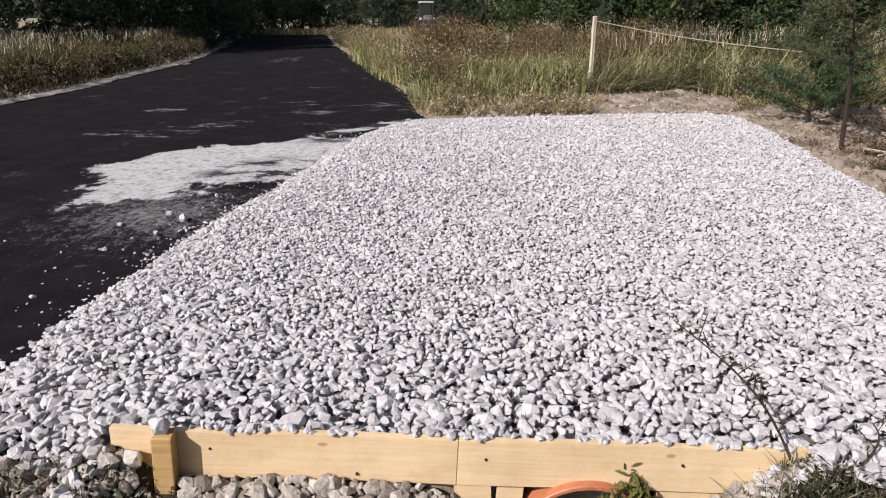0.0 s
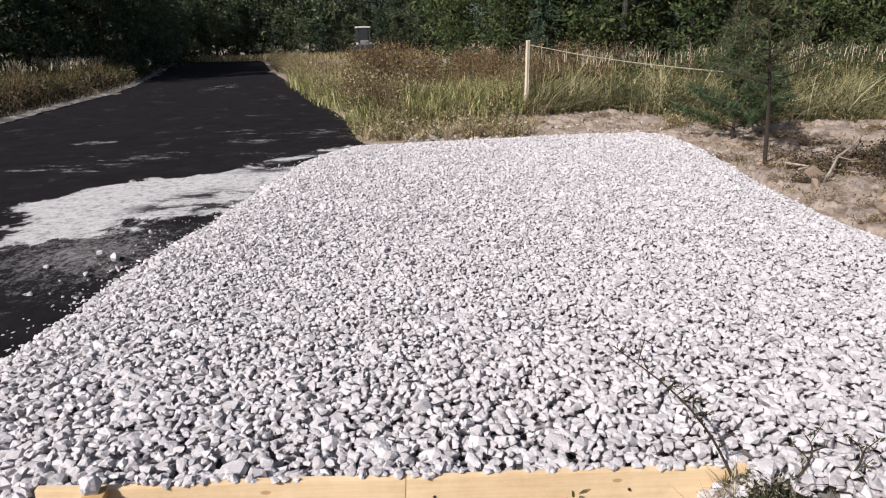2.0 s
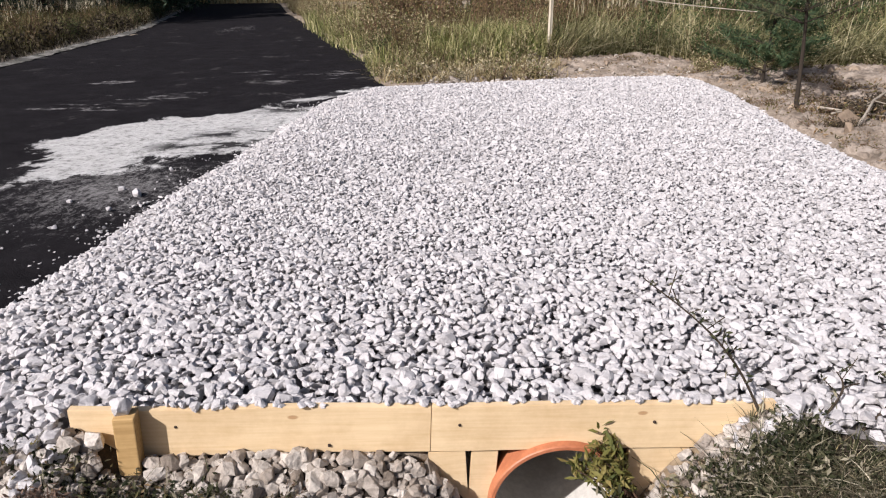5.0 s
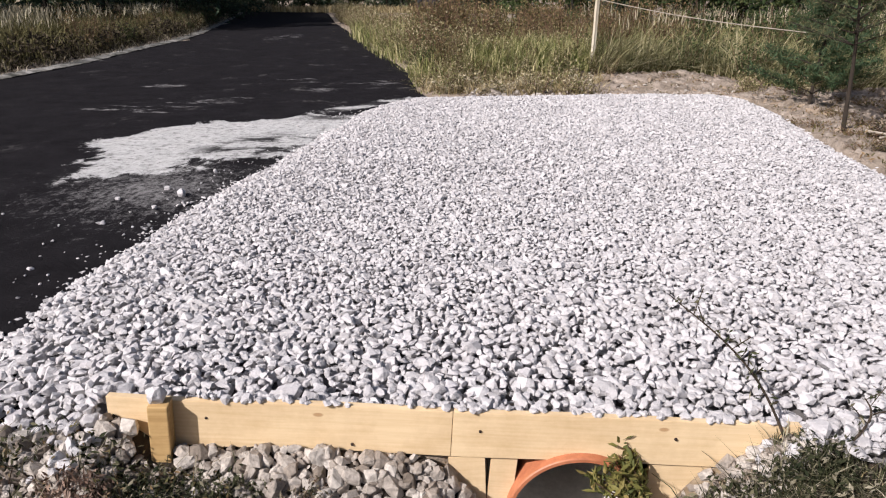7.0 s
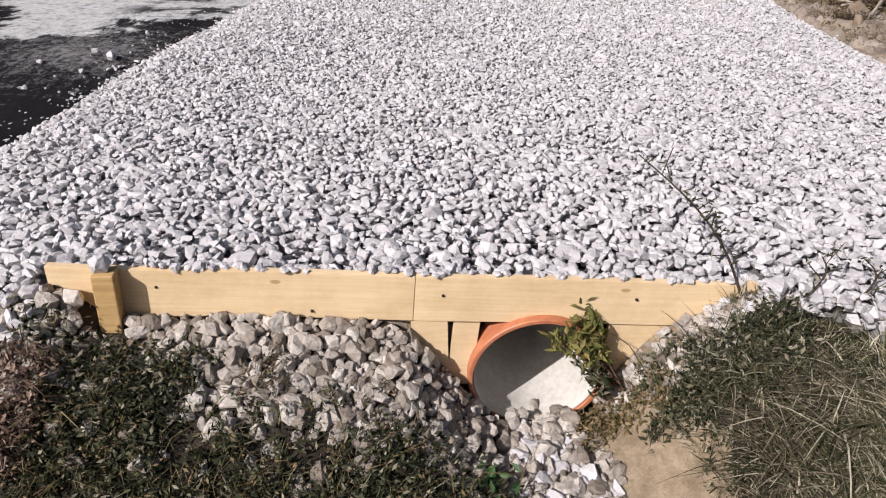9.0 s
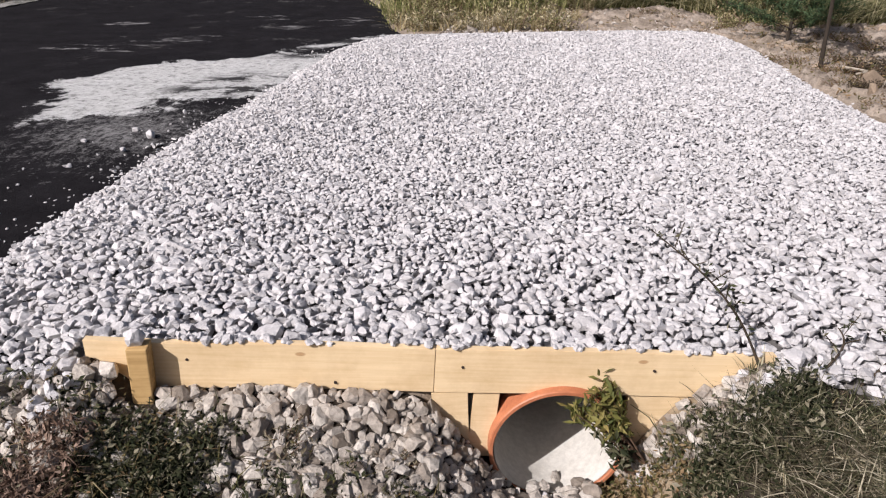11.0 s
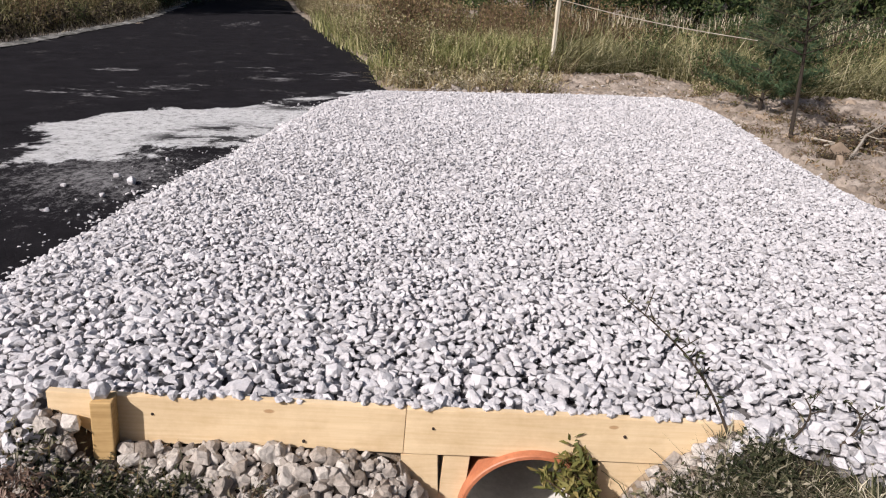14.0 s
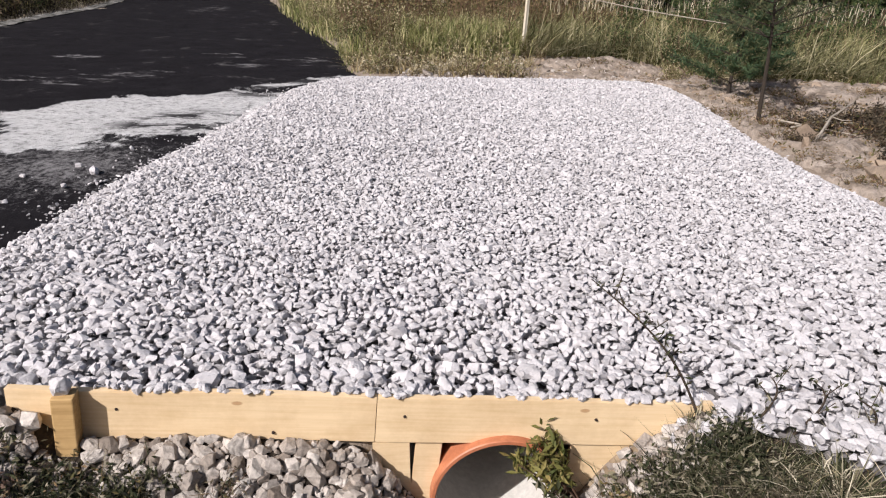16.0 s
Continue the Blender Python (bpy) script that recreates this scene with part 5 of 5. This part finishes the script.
plant([litter], [(4.6, 7.2, 1.0), (5.1, 6.9, 1.1), (4.3, 8.2, 0.7), (5.6, 6.7, 1.1), (5.9, 7.4, 1.3), (6.5, 7.5, 1.2), (4.2, 6.5, 0.7), (4.0, 5.7, 0.6), (4.9, 8.0, 0.8), (3.9, 11.9, 0.7), (5.0, 10.9, 0.8), (3.98, 5.0, 0.6), (6.2, 6.3, 1.2)] + [(float(np.interp(q, GRAVEL_RIGHT[:, 0], GRAVEL_RIGHT[:, 1])) + rng.uniform(0.2, 0.6), q, rng.uniform(0.4, 0.8)) for q in np.arange(4.4, 10, 0.5)] + [(rng.uniform(4.4, 8.5), rng.uniform(5.2, 12.5), rng.uniform(0.5, 1.1)) for _ in range(22)])


# ---- trees ----
def pine_sapling(height, label, sparse=False, needles=None):
    top = tagged(new("pine_sapling"), label, "sapling")
    t = np.linspace(0, 1, 10)[:, None]
    pts = np.array([[0, 0, height]]) * t + np.column_stack([0.03 * np.sin(4 * t), 0.02 * np.sin(5 * t + 1), 0 * t])
    part_np("trunk", *tris(*tube(pts, np.linspace(0.026, 0.007, 10), 8)), BARK, top)
    vs, vc, ve = [], [], []
    for h in np.linspace(0.47 if sparse else 0.10, 0.97, 9 if sparse else 12) * height:
        for _ in range(5):
            a = rng.uniform(0, 6.28)
            l = (1.08 - h / height) * height * 0.55 + 0.1
            q = np.array([0, 0, h]) + np.array([[math.cos(a) * l, math.sin(a) * l, l * 0.35]]) * np.linspace(0, 1, 5)[:, None]
            vs.append(tris(*tube(q, np.linspace(0.008, 0.003, 5), 5)))
            k = rng.uniform(0.25, 1, 70 if sparse else 150)
            c = np.column_stack([np.interp(k, np.linspace(0, 1, 5), q[:, j]) for j in range(3)])
            vc.append(c + rng.normal(0, 0.035, c.shape))
    tagged(part_np("branchwork", *join(vs), BARK, top), kind="stuff")
    part_np("needles", *leaves(np.vstack(vc), 0.011 if sparse else 0.015, 8.0), needles or PINENEEDLE, top)
    return top


s1 = pine_sapling(1.95, "slender young pine with sparse olive needles on the dirt", True, DRYNEEDLE)
s1.matrix_basis = pose(4.50, 7.50, -0.05, 0, -6.5, 0)
s2 = pine_sapling(1.5, "bushy young blue-green pine at the fence")
s2.matrix_basis = pose(5.12, 9.45, -0.05, 0, 0, 40)


def broadleaf(height, label, mat=LEAF, bark=BARK, low=0.12, leaf=0.13, crown=0.30):
    top = tagged(new("tree"), label, "tree")
    t = np.linspace(0, 1, 9)[:, None]
    pts = np.array([[0, 0, height]]) * t + np.column_stack([0.25 * np.sin(3 * t + rng.uniform(0, 6)), 0.2 * np.sin(2 * t), 0 * t]) * t
    wood, cs = [tris(*tube(pts, np.linspace(0.016 * height, 0.01, 9), 8))], []
    for h in np.linspace(low, 0.97, 34):
        p0 = np.array([np.interp(h, t[:, 0], pts[:, j]) for j in range(3)])
        a = rng.uniform(0, 6.28)
        l = height * crown * (0.35 + 0.65 * math.sin(min(1, (1.08 - h)) * 2.2)) * rng.uniform(0.6, 1.1)
        q = p0 + np.array([[math.cos(a) * l, math.sin(a) * l, l * rng.uniform(0.1, 0.6)]]) * np.linspace(0, 1, 3)[:, None] + rng.normal(0, 0.03, (3, 3))
        wood.append(tris(*tube(q, np.linspace(0.035, 0.008, 3) * height / 9, 3)))
        k = rng.uniform(0.25, 1.05, 64)
        c = np.column_stack([np.interp(k, np.linspace(0, 1, 3), q[:, j]) for j in range(3)])
        clump = rng.normal(0, 0.28, (6, 3))
        cs.append(c + clump[rng.integers(0, 6, len(c))] * 0.8 + rng.normal(0, 0.14, c.shape))
    part_np("trunk", *join(wood), bark, top)
    part_np("crown", *leaves(np.vstack(cs), leaf * 1.18, 1.7), mat, top)
    return top


def conifer(height, label):
    top = tagged(new("conifer"), label, "tree")
    pts = np.array([[0, 0, height]]) * np.linspace(0, 1, 8)[:, None]
    wood, cs = [tris(*tube(pts, np.linspace(0.015 * height, 0.01, 8), 8))], []
    for h in np.linspace(0.05, 0.97, 26):
        for _ in range(5):
            a = rng.uniform(0, 6.28)
            l = height * 0.26 * (1.04 - h) * rng.uniform(0.75, 1.15) + 0.15
            q = np.array([0, 0, h * height]) + np.array([[math.cos(a) * l, math.sin(a) * l, -l * 0.22]]) * np.linspace(0, 1, 2)[:, None]
            wood.append(tris(*tube(q, np.linspace(0.03, 0.008, 2), 3)))
            k = rng.uniform(0.15, 1.05, 32)
            c = np.column_stack([np.interp(k, np.linspace(0, 1, 2), q[:, j]) for j in range(3)])
            cs.append(c + rng.normal(0, 0.10, c.shape))
    part_np("trunk", *join(wood), BARK, top)
    part_np("crown", *leaves(np.vstack(cs), 0.11, 2.8), NEEDLE, top)
    return top


trees = [broadleaf(8.5, "young broadleaf tree at the forest edge"), broadleaf(7.0, "young broadleaf tree at the forest edge", LEAF, BIRCH),
         broadleaf(9.5, "young broadleaf tree at the forest edge", LEAF, BIRCH), conifer(9.0, "dark conifer at the forest edge"), broadleaf(6.0, "bushy young tree at the forest edge", LEAF, BARK, 0.04, 0.11, 0.42)]
places = []
# forest behind the meadow
for row, y0 in enumerate((27, 31, 36)):
    for x in np.arange(-0.5 + row, 40, 2.5):
        places.append((x + rng.normal(0, 0.6) + (2.0 if row == 0 else 0), y0 - 0.22 * max(x, 0) + rng.normal(0, 0.8), rng.uniform(0.75, 1.2)))
for x in np.arange(-2, 30, 1.3):
    places.append((x, 26.5 - 0.2 * max(x, 0) + rng.normal(0, 0.9), rng.uniform(0.35, 0.5)))
for x in np.arange(-1, 46, 2.6):
    places.append((x, 41 - 0.2 * max(x, 0) + rng.normal(0, 1.0), rng.uniform(1.0, 1.4)))
plant(trees, places, True, 2.9)
far_trees = [broadleaf(8.5, "green tree lightened for haze where the road bends away", HAZYLEAF, BIRCH), conifer(9.0, "dark conifer where the road bends away"), broadleaf(7.5, "bushy green tree lightened for haze where the road bends away", HAZYLEAF, BARK, 0.05, 0.13, 0.40)]
places = []
for x in np.arange(-34, 6, 2.6):
    places.append((x + rng.normal(0, 0.6), 68 + rng.normal(0, 1.2), rng.uniform(0.9, 1.4)))
    places.append((x + rng.normal(0, 0.6), 74 + rng.normal(0, 1.2), rng.uniform(1.0, 1.5)))
for x in np.arange(-36, 8, 1.8):
    places.append((x, 66 + rng.normal(0, 0.8), rng.uniform(0.4, 0.6)))
for x in np.arange(-36, 8, 2.9):
    places.append((x, 79 + rng.normal(0, 1.5), rng.uniform(1.2, 1.7)))
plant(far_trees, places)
dark = [conifer(10.5, "tall dark conifer beside the road"), broadleaf(9.0, "dense broadleaf tree beside the road, lightened for haze", HAZYLEAF, BARK, 0.05, 0.13, 0.36), broadleaf(8.0, "leafy green tree beside the road", LEAF, BIRCH, 0.05, 0.14, 0.36)]
places = []
for y in np.arange(-4, 62, 2.6):
    e = float(np.interp(y, ROAD_LEFT[:, 0], ROAD_LEFT[:, 1]))
    off = np.interp(y, [0, 20, 27, 34, 60], [12.0, 10.5, 6.0, 2.6, 1.6])
    # below y 22 these stand out of view, shrunk to keep the plumes lit
    places.append((e - off + rng.normal(0, 0.5), y, rng.uniform(0.85, 1.2) * (0.74 if y < 22 else 1.0)))
    places.append((e - off + 0.8 + rng.normal(0, 0.4), y + 0.6, rng.uniform(0.35, 0.55)))
    if y > 26:
        places.append((e - off - 3.2 + rng.normal(0, 0.6), y + 1.2, rng.uniform(0.9, 1.3)))
# unseen near row, added only to throw shade on the verge
for y in np.arange(4, 20, 1.9):
    places.append((-14.7 + rng.normal(0, 0.3), y, rng.uniform(0.45, 0.52)))
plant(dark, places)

# ---- tractor far up the road ----
tractor = tagged(new("tractor"), "small tractor with a pale cab roof behind the weeds", "tractor")
tractor.matrix_basis = pose(-1.2, 50.0, -0.1, 0, 0, 8) @ Matrix.Diagonal((0.84, 0.84, 0.97, 1))
CREAM, DARK, GLASS, TYRE = plain("cream_paint", (0.52, 0.51, 0.48), 0.6), plain("dark_metal", (0.03, 0.03, 0.035), 0.6), plain("cab_glass", (0.02, 0.026, 0.025), 0.5), plain("tyre_rubber", (0.02, 0.02, 0.02), 0.9)
LAMP = plain("lamp_glass", (0.55, 0.55, 0.53), 0.2)
part("cab_roof", box(1.15, 1.3, 0.12, (0, 0, 2.48), 0.04), CREAM, tractor, "pale cab roof")
for sx in (-0.5, 0.5):
    for sy in (-0.55, 0.55):
        part("cab_pillar", box(0.11, 0.09, 1.15, (sx, sy, 1.86), 0.01), DARK, tractor)
part("windscreen", box(0.72, 0.02, 0.72, (0, -0.60, 1.98), 0.004), GLASS, tractor)
part("rear_window", box(0.9, 0.02, 0.95, (0, 0.55, 1.92), 0.004), GLASS, tractor)
part("body", box(0.95, 2.4, 0.6, (0, -0.5, 1.0), 0.08), DARK, tractor)
part("bonnet", box(0.6, 1.1, 0.34, (0, -1.15, 1.42), 0.08), plain("grey_paint", (0.16, 0.165, 0.165), 0.5), tractor, "grey painted bonnet")
for sx in (-0.55, 0.55):
    part("headlight", box(0.2, 0.1, 0.16, (sx, -0.7, 1.35), 0.03), LAMP, tractor, "bright lamp")
    for yy_, r_ in ((0.4, 0.62), (-1.3, 0.42)):
        bm = bmesh.new()
        bmesh.ops.create_cone(bm, cap_ends=True, segments=28, radius1=r_, radius2=r_, depth=0.3)
        bmesh.ops.bevel(bm, geom=[e for e in bm.edges if e.calc_face_angle() > 1], offset=0.05, segments=2, affect="EDGES")
        bm.transform(pose(sx * 1.2, yy_, r_, 0, 90, 0))
        wheel = part("wheel", bm, TYRE, tractor)
        bm = bmesh.new()
        bmesh.ops.create_cone(bm, cap_ends=True, segments=20, radius1=r_ * 0.55, radius2=r_ * 0.5, depth=0.34)
        bm.transform(pose(sx * 1.2, yy_, r_, 0, 90, 0))
        part("rim", bm, DARK, wheel)
